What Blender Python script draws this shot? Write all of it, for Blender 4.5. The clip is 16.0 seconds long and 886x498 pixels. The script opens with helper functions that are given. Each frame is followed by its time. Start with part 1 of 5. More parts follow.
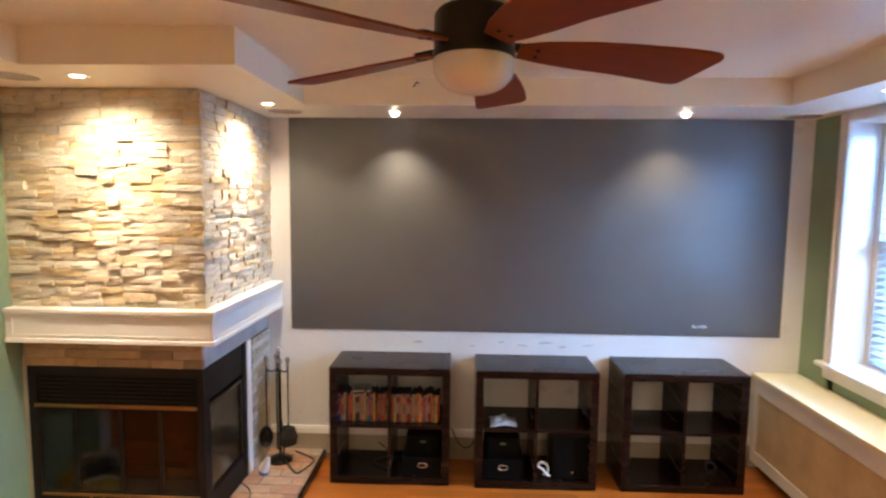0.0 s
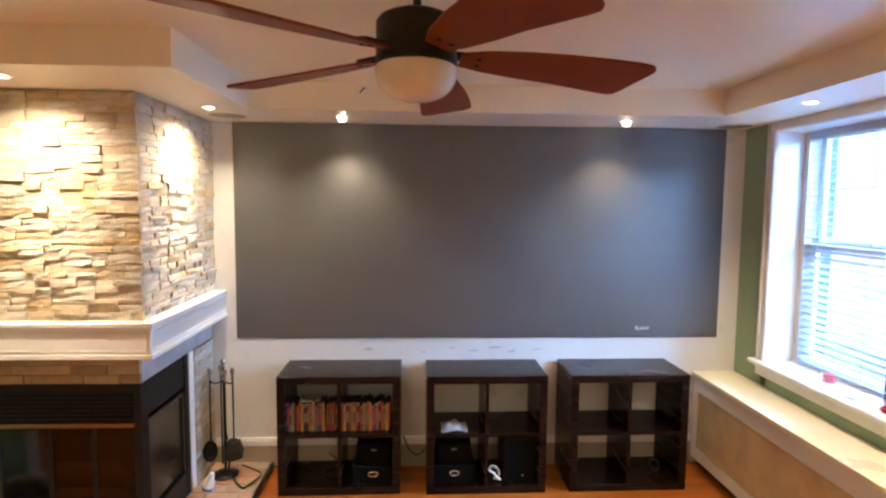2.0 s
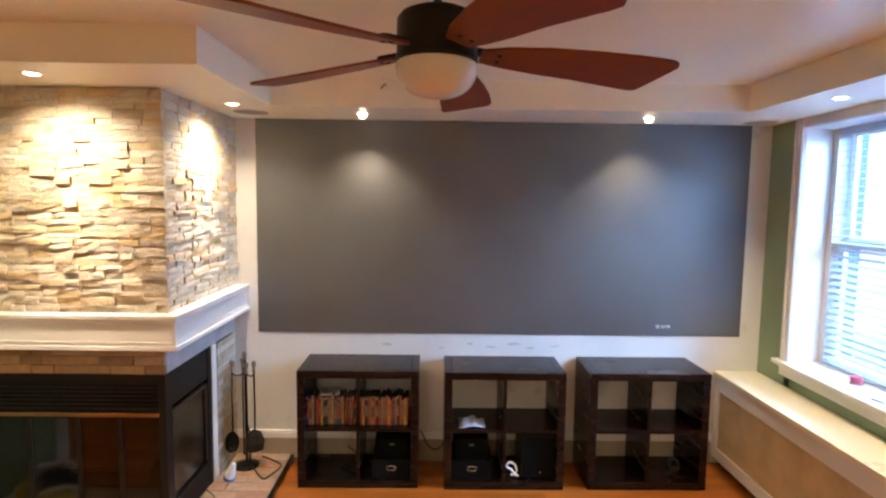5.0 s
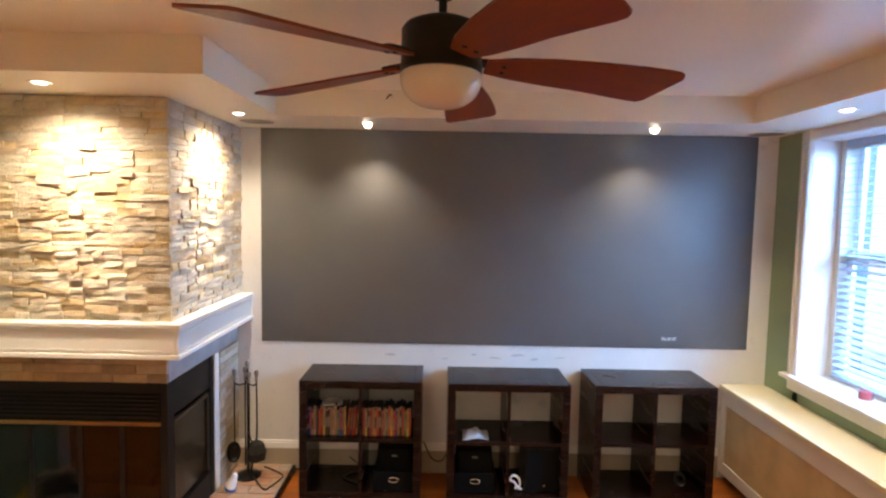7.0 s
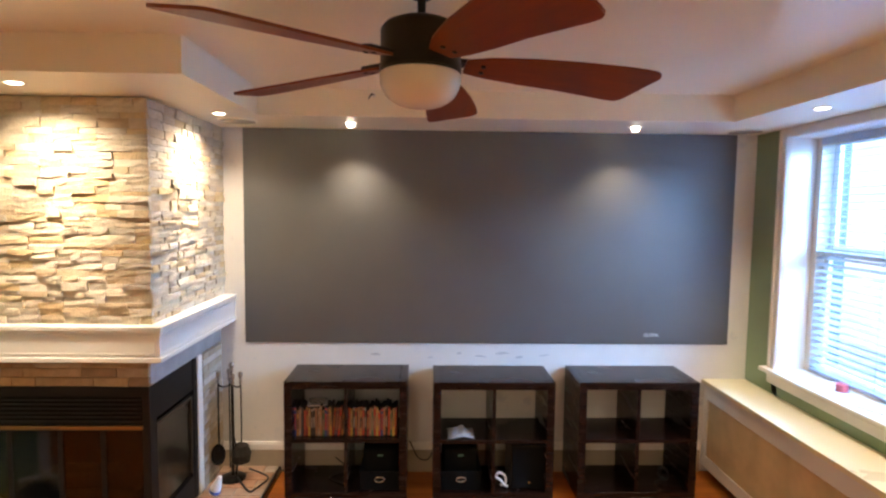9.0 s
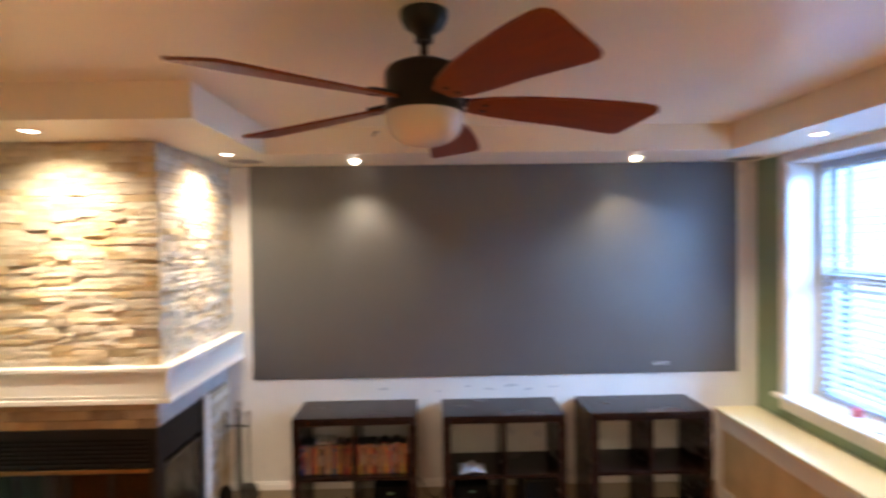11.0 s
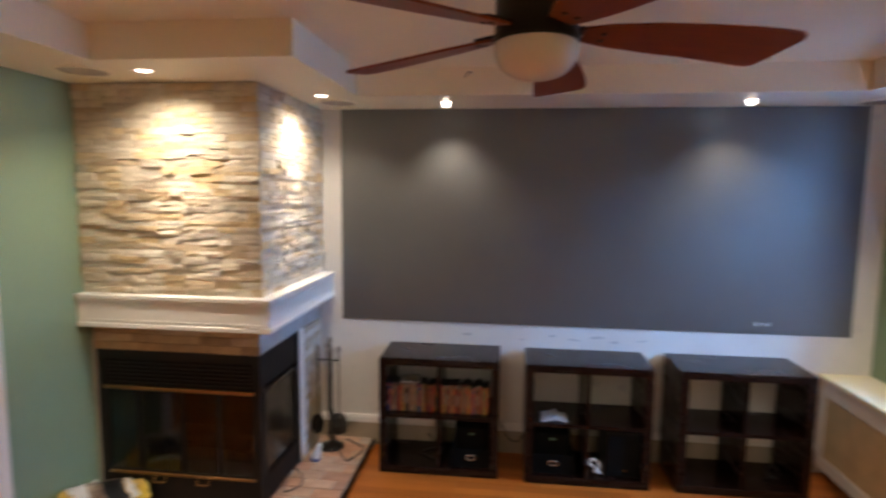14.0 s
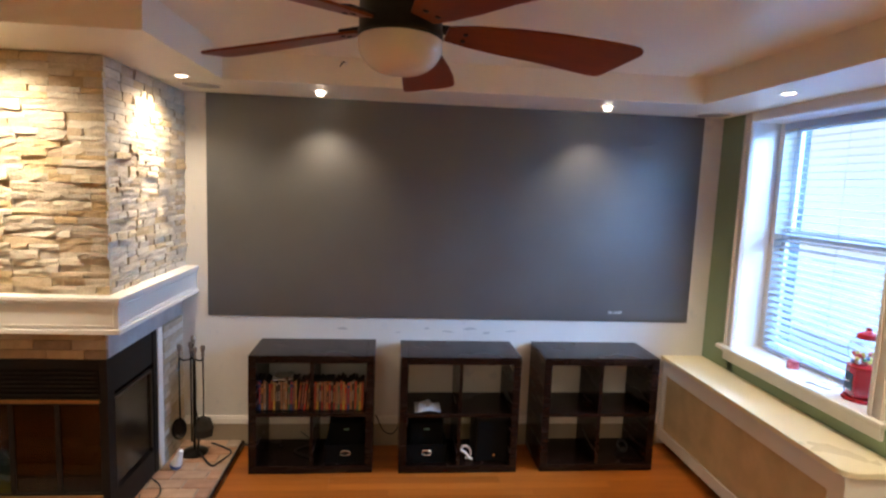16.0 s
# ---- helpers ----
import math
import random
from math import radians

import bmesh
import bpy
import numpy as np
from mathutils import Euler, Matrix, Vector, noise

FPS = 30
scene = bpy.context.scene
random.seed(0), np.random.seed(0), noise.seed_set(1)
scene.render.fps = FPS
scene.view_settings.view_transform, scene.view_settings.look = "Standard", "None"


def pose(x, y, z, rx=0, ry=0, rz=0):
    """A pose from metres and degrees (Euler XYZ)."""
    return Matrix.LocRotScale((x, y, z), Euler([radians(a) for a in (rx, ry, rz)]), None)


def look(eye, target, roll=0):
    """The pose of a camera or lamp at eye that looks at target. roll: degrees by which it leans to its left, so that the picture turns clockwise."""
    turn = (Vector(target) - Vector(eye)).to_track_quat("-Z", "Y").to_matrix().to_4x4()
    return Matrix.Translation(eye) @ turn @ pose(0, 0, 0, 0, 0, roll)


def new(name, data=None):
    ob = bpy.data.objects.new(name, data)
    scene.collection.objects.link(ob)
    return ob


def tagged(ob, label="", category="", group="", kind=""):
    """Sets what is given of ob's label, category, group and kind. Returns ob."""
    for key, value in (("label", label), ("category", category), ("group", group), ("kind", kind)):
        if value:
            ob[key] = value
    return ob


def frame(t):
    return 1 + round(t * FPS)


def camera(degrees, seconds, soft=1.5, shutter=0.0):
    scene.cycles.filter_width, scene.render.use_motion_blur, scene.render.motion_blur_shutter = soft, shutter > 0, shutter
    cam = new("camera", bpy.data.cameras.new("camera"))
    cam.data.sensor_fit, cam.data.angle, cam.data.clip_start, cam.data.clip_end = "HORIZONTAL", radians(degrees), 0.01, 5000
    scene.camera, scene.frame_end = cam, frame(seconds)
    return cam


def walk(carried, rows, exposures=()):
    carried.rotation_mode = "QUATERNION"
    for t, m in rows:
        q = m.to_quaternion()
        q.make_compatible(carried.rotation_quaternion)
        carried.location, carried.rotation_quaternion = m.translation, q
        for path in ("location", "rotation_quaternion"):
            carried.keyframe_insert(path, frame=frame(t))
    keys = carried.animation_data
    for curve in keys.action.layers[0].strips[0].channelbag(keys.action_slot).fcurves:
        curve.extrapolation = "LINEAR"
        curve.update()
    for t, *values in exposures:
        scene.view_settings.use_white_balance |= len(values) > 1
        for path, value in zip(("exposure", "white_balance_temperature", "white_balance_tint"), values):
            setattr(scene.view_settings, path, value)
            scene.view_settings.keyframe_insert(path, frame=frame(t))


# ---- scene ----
cam = camera(77.9, 16.0, soft=2.3, shutter=0.5)
PATH = [
    (0, (-0.084, 0.47, 1.897), (-0.163, 2.46, 1.711), 0.6),
    (0.5, (-0.056, 0.476, 1.906), (-0.021, 2.468, 1.732), 0.6),
    (1, (-0.04, 0.48, 1.904), (0.046, 2.472, 1.743), 0.5),
    (1.5, (-0.042, 0.478, 1.901), (0.049, 2.47, 1.743), 0.6),
    (2, (-0.056, 0.471, 1.902), (0.034, 2.462, 1.737), 0.5),
    (2.5, (-0.056, 0.471, 1.902), (0.017, 2.462, 1.727), -0.1),
    (3, (-0.056, 0.471, 1.902), (0.029, 2.462, 1.725), -0.4),
    (3.5, (-0.056, 0.471, 1.902), (0.004, 2.462, 1.721), -0.3),
    (6, (-0.055, 0.46, 1.902), (-0.047, 2.452, 1.728), 1.0),
    (6.5, (-0.057, 0.463, 1.901), (-0.059, 2.457, 1.749), 0.9),
    (7, (-0.05, 0.476, 1.905), (-0.049, 2.471, 1.76), 1.1),
    (7.5, (-0.039, 0.475, 1.903), (-0.041, 2.47, 1.754), 0.9),
    (8, (-0.044, 0.467, 1.903), (-0.051, 2.462, 1.751), 1.3),
    (8.5, (-0.04, 0.47, 1.904), (-0.032, 2.464, 1.752), 1.1),
    (10.8, (-0.019, 0.459, 1.919), (0.192, 2.447, 1.863), -0.6),
    (11, (-0.044, 0.45, 1.919), (-0.008, 2.449, 1.884), -0.8),
    (11.5, (-0.096, 0.458, 1.923), (-0.554, 2.404, 1.892), -1.8),
    (12, (-0.149, 0.43, 1.9), (-0.917, 2.274, 1.813), -1.9),
    (12.5, (-0.193, 0.416, 1.885), (-1.167, 2.157, 1.751), -2.9),
    (12.8, (-0.204, 0.422, 1.892), (-1.243, 2.123, 1.725), -2.7),
    (13, (-0.218, 0.424, 1.88), (-1.252, 2.129, 1.715), -2.0),
    (13.5, (-0.186, 0.435, 1.88), (-0.896, 2.293, 1.674), -0.5),
    (14, (-0.13, 0.489, 1.884), (-0.367, 2.464, 1.672), 0.6),
    (14.5, (-0.051, 0.5, 1.906), (0.081, 2.486, 1.702), 1.7),
    (15, (-0.049, 0.498, 1.912), (0.117, 2.482, 1.719), 1.1),
    (15.2, (-0.057, 0.497, 1.906), (0.104, 2.482, 1.722), 1.3),
    (15.5, (-0.069, 0.5, 1.903), (0.092, 2.486, 1.726), 1.9),
    (16, (-0.069, 0.497, 1.892), (0.112, 2.475, 1.663), 2.2),
]
walk(cam, [(t, look(eye, target, roll)) for t, eye, target, roll in PATH],
     [(0, 0.2, 6550), (1.5, 0.15, 6580), (2, 0.22, 6580), (3.5, 0.32, 6550), (6, 0.14, 6550), (8.5, 0.14, 6550), (11, 0.13, 6550), (11.5, 0.08, 6450), (12, -0.04, 6350), (12.5, -0.2, 6250), (13, -0.24, 6080), (14, -0.44, 5950), (14.5, -0.35, 6300), (15, -0.29, 6450), (16, -0.29, 6500)])

# ---- light ----
CHANDELIER_W = 54
WARM = (1.0, 0.83, 0.61)
world = bpy.data.worlds.new("sky")
scene.world = world
world.use_nodes = True
wn = world.node_tree
sky = wn.nodes.new("ShaderNodeTexSky")
sky.sky_type = 'NISHITA'
sky.sun_disc = False
sky.sun_elevation, sky.sun_rotation = radians(48), radians(105)
wn.links.new(sky.outputs[0], wn.nodes["Background"].inputs[0])
wn.nodes["Background"].inputs[1].default_value = 0.07

sun_data = bpy.data.lights.new("sun", 'SUN')
sun_data.energy, sun_data.angle, sun_data.color = 0.5, radians(14), (1.0, 0.95, 0.88)
sun = new("sun", sun_data)
sun.matrix_world = look((8, 1.2, 8), (2.2, 3.3, 0.9))


def area(name, place, target, w, h, watts, color):
    d = bpy.data.lights.new(name, 'AREA')
    d.shape, d.size, d.size_y, d.energy, d.color = 'RECTANGLE', w, h, watts, color
    o = new(name, d)
    o.matrix_world = look(place, target)
    return o


area("window_daylight", (5.5, 2.0, 3.6), (2.4, 3.45, 1.65), 2.0, 1.8, 1400, (0.25, 0.52, 1.0))
area("low_sky_daylight", (6.6, 4.3, 2.4), (2.4, 3.5, 1.65), 3.0, 1.6, 400, (0.3, 0.56, 1.0))
area("dining_daylight", (-6.35, 4.12, 1.6), (-5.0, 4.12, 1.5), 1.0, 1.5, 22, (0.55, 0.75, 1.0))


def spot(place, target, watts, degrees=75, blend=1.0, color=WARM):
    d = bpy.data.lights.new("downlight_beam", 'SPOT')
    d.energy, d.spot_size, d.spot_blend, d.color, d.shadow_soft_size = watts, radians(degrees), blend, color, 0.035
    o = new("downlight_beam", d)
    o.matrix_world = look(place, target)
    return o


# ---- materials ----
def mat(name, color, rough=0.6, metal=0.0, var=0.12, scale=3.0, fine=60.0, bump=0.02, coat=0.0, alt=None, spec=0.5,
        stretch=(1, 1, 1), per_piece=None, emit=None, wear=None):
    """A surface with broad mottling, fine grain and relief; per_piece: colours that single pieces take at random."""
    m = bpy.data.materials.new(name)
    m.use_nodes = True
    nt = m.node_tree
    n, lk = nt.nodes, nt.links
    b = n["Principled BSDF"]
    tc = n.new("ShaderNodeTexCoord")
    mp = n.new("ShaderNodeMapping")
    mp.inputs["Scale"].default_value = stretch
    lk.new(tc.outputs["Object"], mp.inputs[0])
    big = n.new("ShaderNodeTexNoise")
    big.inputs["Scale"].default_value, big.inputs["Detail"].default_value = scale, 4
    small = n.new("ShaderNodeTexNoise")
    small.inputs["Scale"].default_value, small.inputs["Detail"].default_value = fine, 3
    for t in (big, small):
        lk.new(mp.outputs[0], t.inputs["Vector"])
    ramp = n.new("ShaderNodeValToRGB")
    c = Vector(color)
    d = Vector(alt) if alt else c * (1 - var * 2)
    ramp.color_ramp.elements[0].position, ramp.color_ramp.elements[1].position = 0.3, 0.7
    ramp.color_ramp.elements[0].color, ramp.color_ramp.elements[1].color = (*d, 1), (*c, 1)
    lk.new(big.outputs["Fac"], ramp.inputs[0])
    last = ramp.outputs[0]
    if per_piece:
        info = n.new("ShaderNodeObjectInfo")
        pr = n.new("ShaderNodeValToRGB")
        pr.color_ramp.interpolation = 'CONSTANT'
        e = pr.color_ramp.elements
        for i, col in enumerate(per_piece):
            if i > 1:
                e.new(i / len(per_piece))
            e[i].position, e[i].color = i / len(per_piece), (*col, 1)
        lk.new(info.outputs["Random"], pr.inputs[0])
        mx = n.new("ShaderNodeMix")
        mx.data_type, mx.blend_type = 'RGBA', 'MULTIPLY'
        mx.inputs["Factor"].default_value = 1.0
        lk.new(last, mx.inputs["A"])
        lk.new(pr.outputs[0], mx.inputs["B"])
        last = mx.outputs["Result"]
    fm = n.new("ShaderNodeMix")
    fm.data_type, fm.blend_type = 'RGBA', 'MULTIPLY'
    fm.inputs["Factor"].default_value = 1.0
    fr = n.new("ShaderNodeMapRange")
    fr.inputs["To Min"].default_value, fr.inputs["To Max"].default_value = 1 - var, 1 + var * 0.6
    lk.new(small.outputs["Fac"], fr.inputs[0])
    lk.new(last, fm.inputs["A"])
    lk.new(fr.outputs[0], fm.inputs["B"])
    last = fm.outputs["Result"]
    if wear:
        w = n.new("ShaderNodeTexNoise")
        w.inputs["Scale"].default_value, w.inputs["Detail"].default_value = 7, 6
        lk.new(tc.outputs["Object"], w.inputs["Vector"])
        wr = n.new("ShaderNodeMapRange")
        wr.inputs["From Min"].default_value, wr.inputs["From Max"].default_value = 0.64, 0.73
        lk.new(w.outputs["Fac"], wr.inputs[0])
        wm = n.new("ShaderNodeMix")
        wm.data_type = 'RGBA'
        lk.new(wr.outputs[0], wm.inputs["Factor"])
        lk.new(last, wm.inputs["A"])
        wm.inputs["B"].default_value = (*wear, 1)
        last = wm.outputs["Result"]
    lk.new(last, b.inputs["Base Color"])
    rr = n.new("ShaderNodeMapRange")
    rr.inputs["To Min"].default_value, rr.inputs["To Max"].default_value = max(0.02, rough - 0.08), min(1, rough + 0.08)
    lk.new(big.outputs["Fac"], rr.inputs[0])
    lk.new(rr.outputs[0], b.inputs["Roughness"])
    b.inputs["Metallic"].default_value = metal
    b.inputs["Coat Weight"].default_value = coat
    b.inputs["Coat Roughness"].default_value = 0.15
    b.inputs["Specular IOR Level"].default_value = spec
    if bump:
        bp = n.new("ShaderNodeBump")
        bp.inputs["Strength"].default_value, bp.inputs["Distance"].default_value = 0.6, bump
        lk.new(small.outputs["Fac"], bp.inputs["Height"])
        lk.new(bp.outputs[0], b.inputs["Normal"])
    if emit:
        b.inputs["Emission Color"].default_value = (*emit[0], 1)
        b.inputs["Emission Strength"].default_value = emit[1]
    return m


def glass(name, color=(1, 1, 1), rough=0.02, ior=1.45):
    m = bpy.data.materials.new(name)
    m.use_nodes = True
    b = m.node_tree.nodes["Principled BSDF"]
    b.inputs["Base Color"].default_value = (*color, 1)
    b.inputs["Transmission Weight"].default_value = 1.0
    b.inputs["Roughness"].default_value, b.inputs["IOR"].default_value = rough, ior
    return m


cream = mat("cream_wall_paint", (0.78, 0.73, 0.65), 0.55, var=0.03, fine=180, bump=0.001)
patched = mat("patched_white_wall_paint", (0.72, 0.7, 0.67), 0.6, var=0.04, fine=150, bump=0.001, wear=(0.57, 0.57, 0.58))
filler_grey = mat("grey_wall_filler", (0.61, 0.6, 0.6), 0.8, var=0.16, scale=30, fine=120, bump=0.001)
green = mat("sage_green_wall_paint", (0.25, 0.335, 0.205), 0.5, var=0.04, fine=180, bump=0.001)
dining_paint = mat("dining_wall_paint", (0.73, 0.62, 0.44), 0.6, var=0.04, fine=150, bump=0.001)
ceiling_paint = mat("ceiling_paint", (0.89, 0.83, 0.65), 0.38, var=0.03, scale=1.5, fine=120, bump=0.001)
soffit_paint = mat("soffit_paint", (0.89, 0.83, 0.67), 0.36, var=0.03, scale=2, fine=120, bump=0.001)
screen_paint = mat("grey_screen_paint", (0.06, 0.059, 0.058), 0.5, var=0.08, scale=4, fine=220, bump=0.0006, spec=1.0, coat=0.45)
screen_paint.node_tree.nodes["Principled BSDF"].inputs["Coat Roughness"].default_value = 0.42
white_paint = mat("white_trim_paint", (0.8, 0.77, 0.72), 0.35, var=0.03, fine=90, bump=0.0006)
stop_paint = mat("cream_stop_paint", (0.66, 0.58, 0.48), 0.45, var=0.03, fine=90, bump=0.0006)
# trim white made brighter: the light on the cap is in its colour
cap_lit = mat("lit_cap_paint", (0.88, 0.86, 0.82), 0.4, var=0.03, fine=90, bump=0.0006)
tan_paint = mat("tan_skirting_paint", (0.4, 0.33, 0.24), 0.5, var=0.06, fine=60, bump=0.0008)
bench_paint = mat("cream_bench_paint", (0.87, 0.79, 0.55), 0.3, var=0.03, fine=60, bump=0.0006)
cane = mat("beige_grille_cloth", (0.66, 0.49, 0.27), 0.7, var=0.12, scale=6, fine=260, bump=0.002)
stone_mat = mat("split_ledger_stone", (1.0, 1.0, 1.0), 0.8, var=0.16, scale=9, fine=70, bump=0.012, alt=(0.72, 0.68, 0.62),
                per_piece=[(0.75, 0.66, 0.5), (0.71, 0.63, 0.49), (0.79, 0.73, 0.61), (0.71, 0.58, 0.38), (0.6, 0.55, 0.47), (0.77, 0.69, 0.55),
                           (0.7, 0.62, 0.5), (0.6, 0.48, 0.33), (0.76, 0.69, 0.57), (0.74, 0.64, 0.48), (0.73, 0.57, 0.34), (0.66, 0.58, 0.47)])
mortar = mat("stone_backing", (0.42, 0.37, 0.29), 0.9, var=0.2, fine=80, bump=0.01)
brick_mat = mat("washed_brick", (1, 1, 1), 0.85, var=0.18, scale=14, fine=90, bump=0.006, alt=(0.7, 0.66, 0.62),
                per_piece=[(0.33, 0.21, 0.11), (0.42, 0.28, 0.15), (0.28, 0.18, 0.1), (0.43, 0.31, 0.2), (0.37, 0.22, 0.1)])
pale_brick_mat = mat("whitewashed_brick", (1, 1, 1), 0.85, var=0.14, scale=16, fine=90, bump=0.006, alt=(0.75, 0.73, 0.7),
                     per_piece=[(0.52, 0.47, 0.4), (0.62, 0.57, 0.5), (0.46, 0.38, 0.28), (0.56, 0.49, 0.4), (0.5, 0.4, 0.26)])
hearth_brick_mat = mat("terracotta_hearth_brick", (1, 1, 1), 0.7, var=0.16, scale=12, fine=80, bump=0.004, alt=(0.75, 0.7, 0.66),
                       per_piece=[(0.46, 0.25, 0.15), (0.4, 0.26, 0.18), (0.48, 0.31, 0.21), (0.36, 0.2, 0.13), (0.42, 0.34, 0.28)])
grey_plaster = mat("grey_painted_plaster", (0.44, 0.42, 0.41), 0.7, var=0.12, scale=8, fine=70, bump=0.002)
grout = mat("grey_mortar", (0.34, 0.31, 0.27), 0.9, var=0.15, fine=120, bump=0.003)
dark_wood = mat("black_brown_veneer", (0.013, 0.0055, 0.004), 0.26, var=0.12, scale=3, fine=40, bump=0.0002, stretch=(1, 1, 6), spec=0.22)
fan_wood = mat("cherry_fan_blade", (0.21, 0.05, 0.01), 0.4, var=0.12, scale=5, fine=26, bump=0.0003, stretch=(1, 9, 9), spec=0.14)
bronze = mat("oiled_bronze", (0.028, 0.025, 0.02), 0.45, metal=0.6, var=0.2, fine=60, bump=0.001)
opal = mat("opal_glass_bowl", (0.76, 0.7, 0.62), 0.25, var=0.03, fine=20, bump=0)
oak = mat("orange_oak_strip", (1, 1, 1), 0.3, var=0.1, scale=4, fine=34, bump=0.0006, stretch=(1, 10, 10), alt=(0.85, 0.8, 0.75), coat=0.06, spec=0.3,
          per_piece=[(0.41, 0.122, 0.018), (0.36, 0.105, 0.015), (0.44, 0.136, 0.022), (0.32, 0.092, 0.013), (0.39, 0.115, 0.017)])
oak_far = mat("oak_floor_wide", (0.44, 0.18, 0.06), 0.3, var=0.18, scale=4, fine=34, bump=0.0008, stretch=(1, 10, 10), coat=0.2)
black_metal = mat("black_enamel_steel", (0.011, 0.0075, 0.0055), 0.55, var=0.2, fine=80, bump=0.001, spec=0.25)
firebrick = mat("sooty_firebrick", (0.03, 0.02, 0.014), 0.9, var=0.3, fine=40, bump=0.006)
brass = mat("aged_brass", (0.38, 0.2, 0.07), 0.38, metal=0.9, var=0.15, fine=50, bump=0.0005)
iron = mat("wrought_iron", (0.02, 0.017, 0.015), 0.4, metal=0.8, var=0.25, fine=90, bump=0.002)
pewter = mat("pewter_knob", (0.35, 0.3, 0.26), 0.3, metal=0.9, var=0.1, fine=60, bump=0.0005)
bristle = mat("dark_bristle", (0.03, 0.024, 0.018), 0.9, var=0.4, fine=200, bump=0.004)
cable_black = mat("black_rubber", (0.015, 0.015, 0.016), 0.55, var=0.15, fine=90, bump=0.0005)
fabric_black = mat("black_bin_fabric", (0.0045, 0.0045, 0.0045), 0.9, var=0.25, fine=300, bump=0.002, spec=0.12)
plastic_black = mat("black_plastic", (0.006, 0.006, 0.006), 0.4, var=0.15, fine=90, bump=0.0004, spec=0.25)
chrome = mat("brushed_nickel", (0.6, 0.57, 0.5), 0.25, metal=1.0, var=0.06, fine=90, bump=0.0002)
cloth_grey = mat("grey_cloth", (0.38, 0.39, 0.42), 0.9, var=0.12, fine=160, bump=0.003)
paper = mat("white_paper", (0.82, 0.82, 0.82), 0.7, var=0.05, fine=90, bump=0.001)
blue_plastic = mat("blue_label_plastic", (0.05, 0.12, 0.4), 0.4, var=0.1, fine=50, bump=0)
yellow_film = mat("yellow_plastic_film", (0.7, 0.46, 0.04), 0.3, var=0.15, scale=9, alt=(0.5, 0.3, 0.06), fine=30, bump=0.008)
log_print = mat("printed_log_picture", (0.62, 0.46, 0.33), 0.35, var=0.3, scale=13, fine=50, bump=0.004, alt=(0.08, 0.035, 0.02))
drill_orange = mat("orange_tool_plastic", (0.5, 0.12, 0.03), 0.4, var=0.1, fine=50, bump=0.0004)
red_enamel = mat("red_enamel", (0.55, 0.02, 0.03), 0.2, var=0.08, fine=40, bump=0, coat=0.4)
candle_red = mat("red_wax", (0.5, 0.06, 0.09), 0.5, var=0.08, fine=40, bump=0)
dark_wax = mat("dark_red_wax", (0.12, 0.02, 0.02), 0.5, var=0.08, fine=40, bump=0)
gum_mat = mat("gumballs", (1, 1, 1), 0.3, var=0.05, fine=20, bump=0,
              per_piece=[(0.6, 0.05, 0.04), (0.7, 0.6, 0.1), (0.1, 0.3, 0.12), (0.75, 0.72, 0.7), (0.15, 0.2, 0.5)])
# white slats; blue daylight and backlit shade are put into the colour
slat_daylit = mat("daylight_tinted_slat", (0.45, 0.52, 0.64), 0.45, var=0.03, fine=40, bump=0)
shade_tan = mat("tan_blind_slat", (0.66, 0.47, 0.32), 0.7, var=0.1, fine=60, bump=0.001)
cardboard = mat("brown_cardboard", (0.13, 0.062, 0.023), 0.85, var=0.12, fine=90, bump=0.001)
ebony = mat("dark_walnut_table", (0.035, 0.02, 0.013), 0.25, var=0.25, fine=30, bump=0.0006, stretch=(8, 1, 8))
shade_tan.node_tree.nodes["Principled BSDF"].inputs["Transmission Weight"].default_value = 0.3
speaker_grey = mat("speaker_grille", (0.42, 0.37, 0.31), 0.7, var=0.15, fine=300, bump=0.001)
mirror_mat = mat("mirror_silver", (0.7, 0.7, 0.7), 0.04, metal=1.0, var=0.02, fine=20, bump=0)
picture_mat = mat("painted_canvas", (0.42, 0.16, 0.04), 0.5, var=0.3, scale=8, fine=40, bump=0.001)
post_blue = mat("painted_porch_post", (0.1, 0.13, 0.18), 0.7, var=0.1, fine=40, bump=0.001)
snow = mat("outdoor_ground", (0.72, 0.76, 0.8), 0.9, var=0.2, fine=12, bump=0.02)
# emission stands in for the overexposed daylight outdoors
backdrop_mat = mat("glowing_backdrop", (0.5, 0.55, 0.6), 0.9, var=0.1, scale=0.3, fine=1.5, bump=0, emit=((0.76, 0.9, 1.0), 1.3))
bulb = mat("lit_lamp_face", (1, 0.95, 0.85), 0.5, var=0, bump=0, emit=((1.0, 0.86, 0.66), 14.0))
lit_glass = mat("lit_frosted_shade", (0.9, 0.85, 0.75), 0.5, var=0.02, bump=0, emit=((1.0, 0.78, 0.5), 2.2))
clear = glass("clear_glass")
door_glass = glass("smoked_fire_glass", (0.34, 0.3, 0.26), 0.05)
side_fire_glass = glass("hazy_fire_glass", (0.55, 0.52, 0.48), 0.2)
acrylic = glass("clear_acrylic", (0.95, 0.95, 0.93), 0.06)
cola = mat("dark_cola", (0.02, 0.008, 0.004), 0.1, var=0.1, fine=20, bump=0)
DVD_COLORS = [(0.5, 0.03, 0.02), (0.55, 0.13, 0.03), (0.4, 0.2, 0.09), (0.03, 0.07, 0.3), (0.36, 0.2, 0.11), (0.3, 0.02, 0.02), (0.5, 0.22, 0.05),
              (0.06, 0.18, 0.1), (0.4, 0.33, 0.28), (0.02, 0.016, 0.018), (0.45, 0.07, 0.03), (0.12, 0.06, 0.12), (0.45, 0.12, 0.05), (0.03, 0.025, 0.03), (0.6, 0.4, 0.06)]
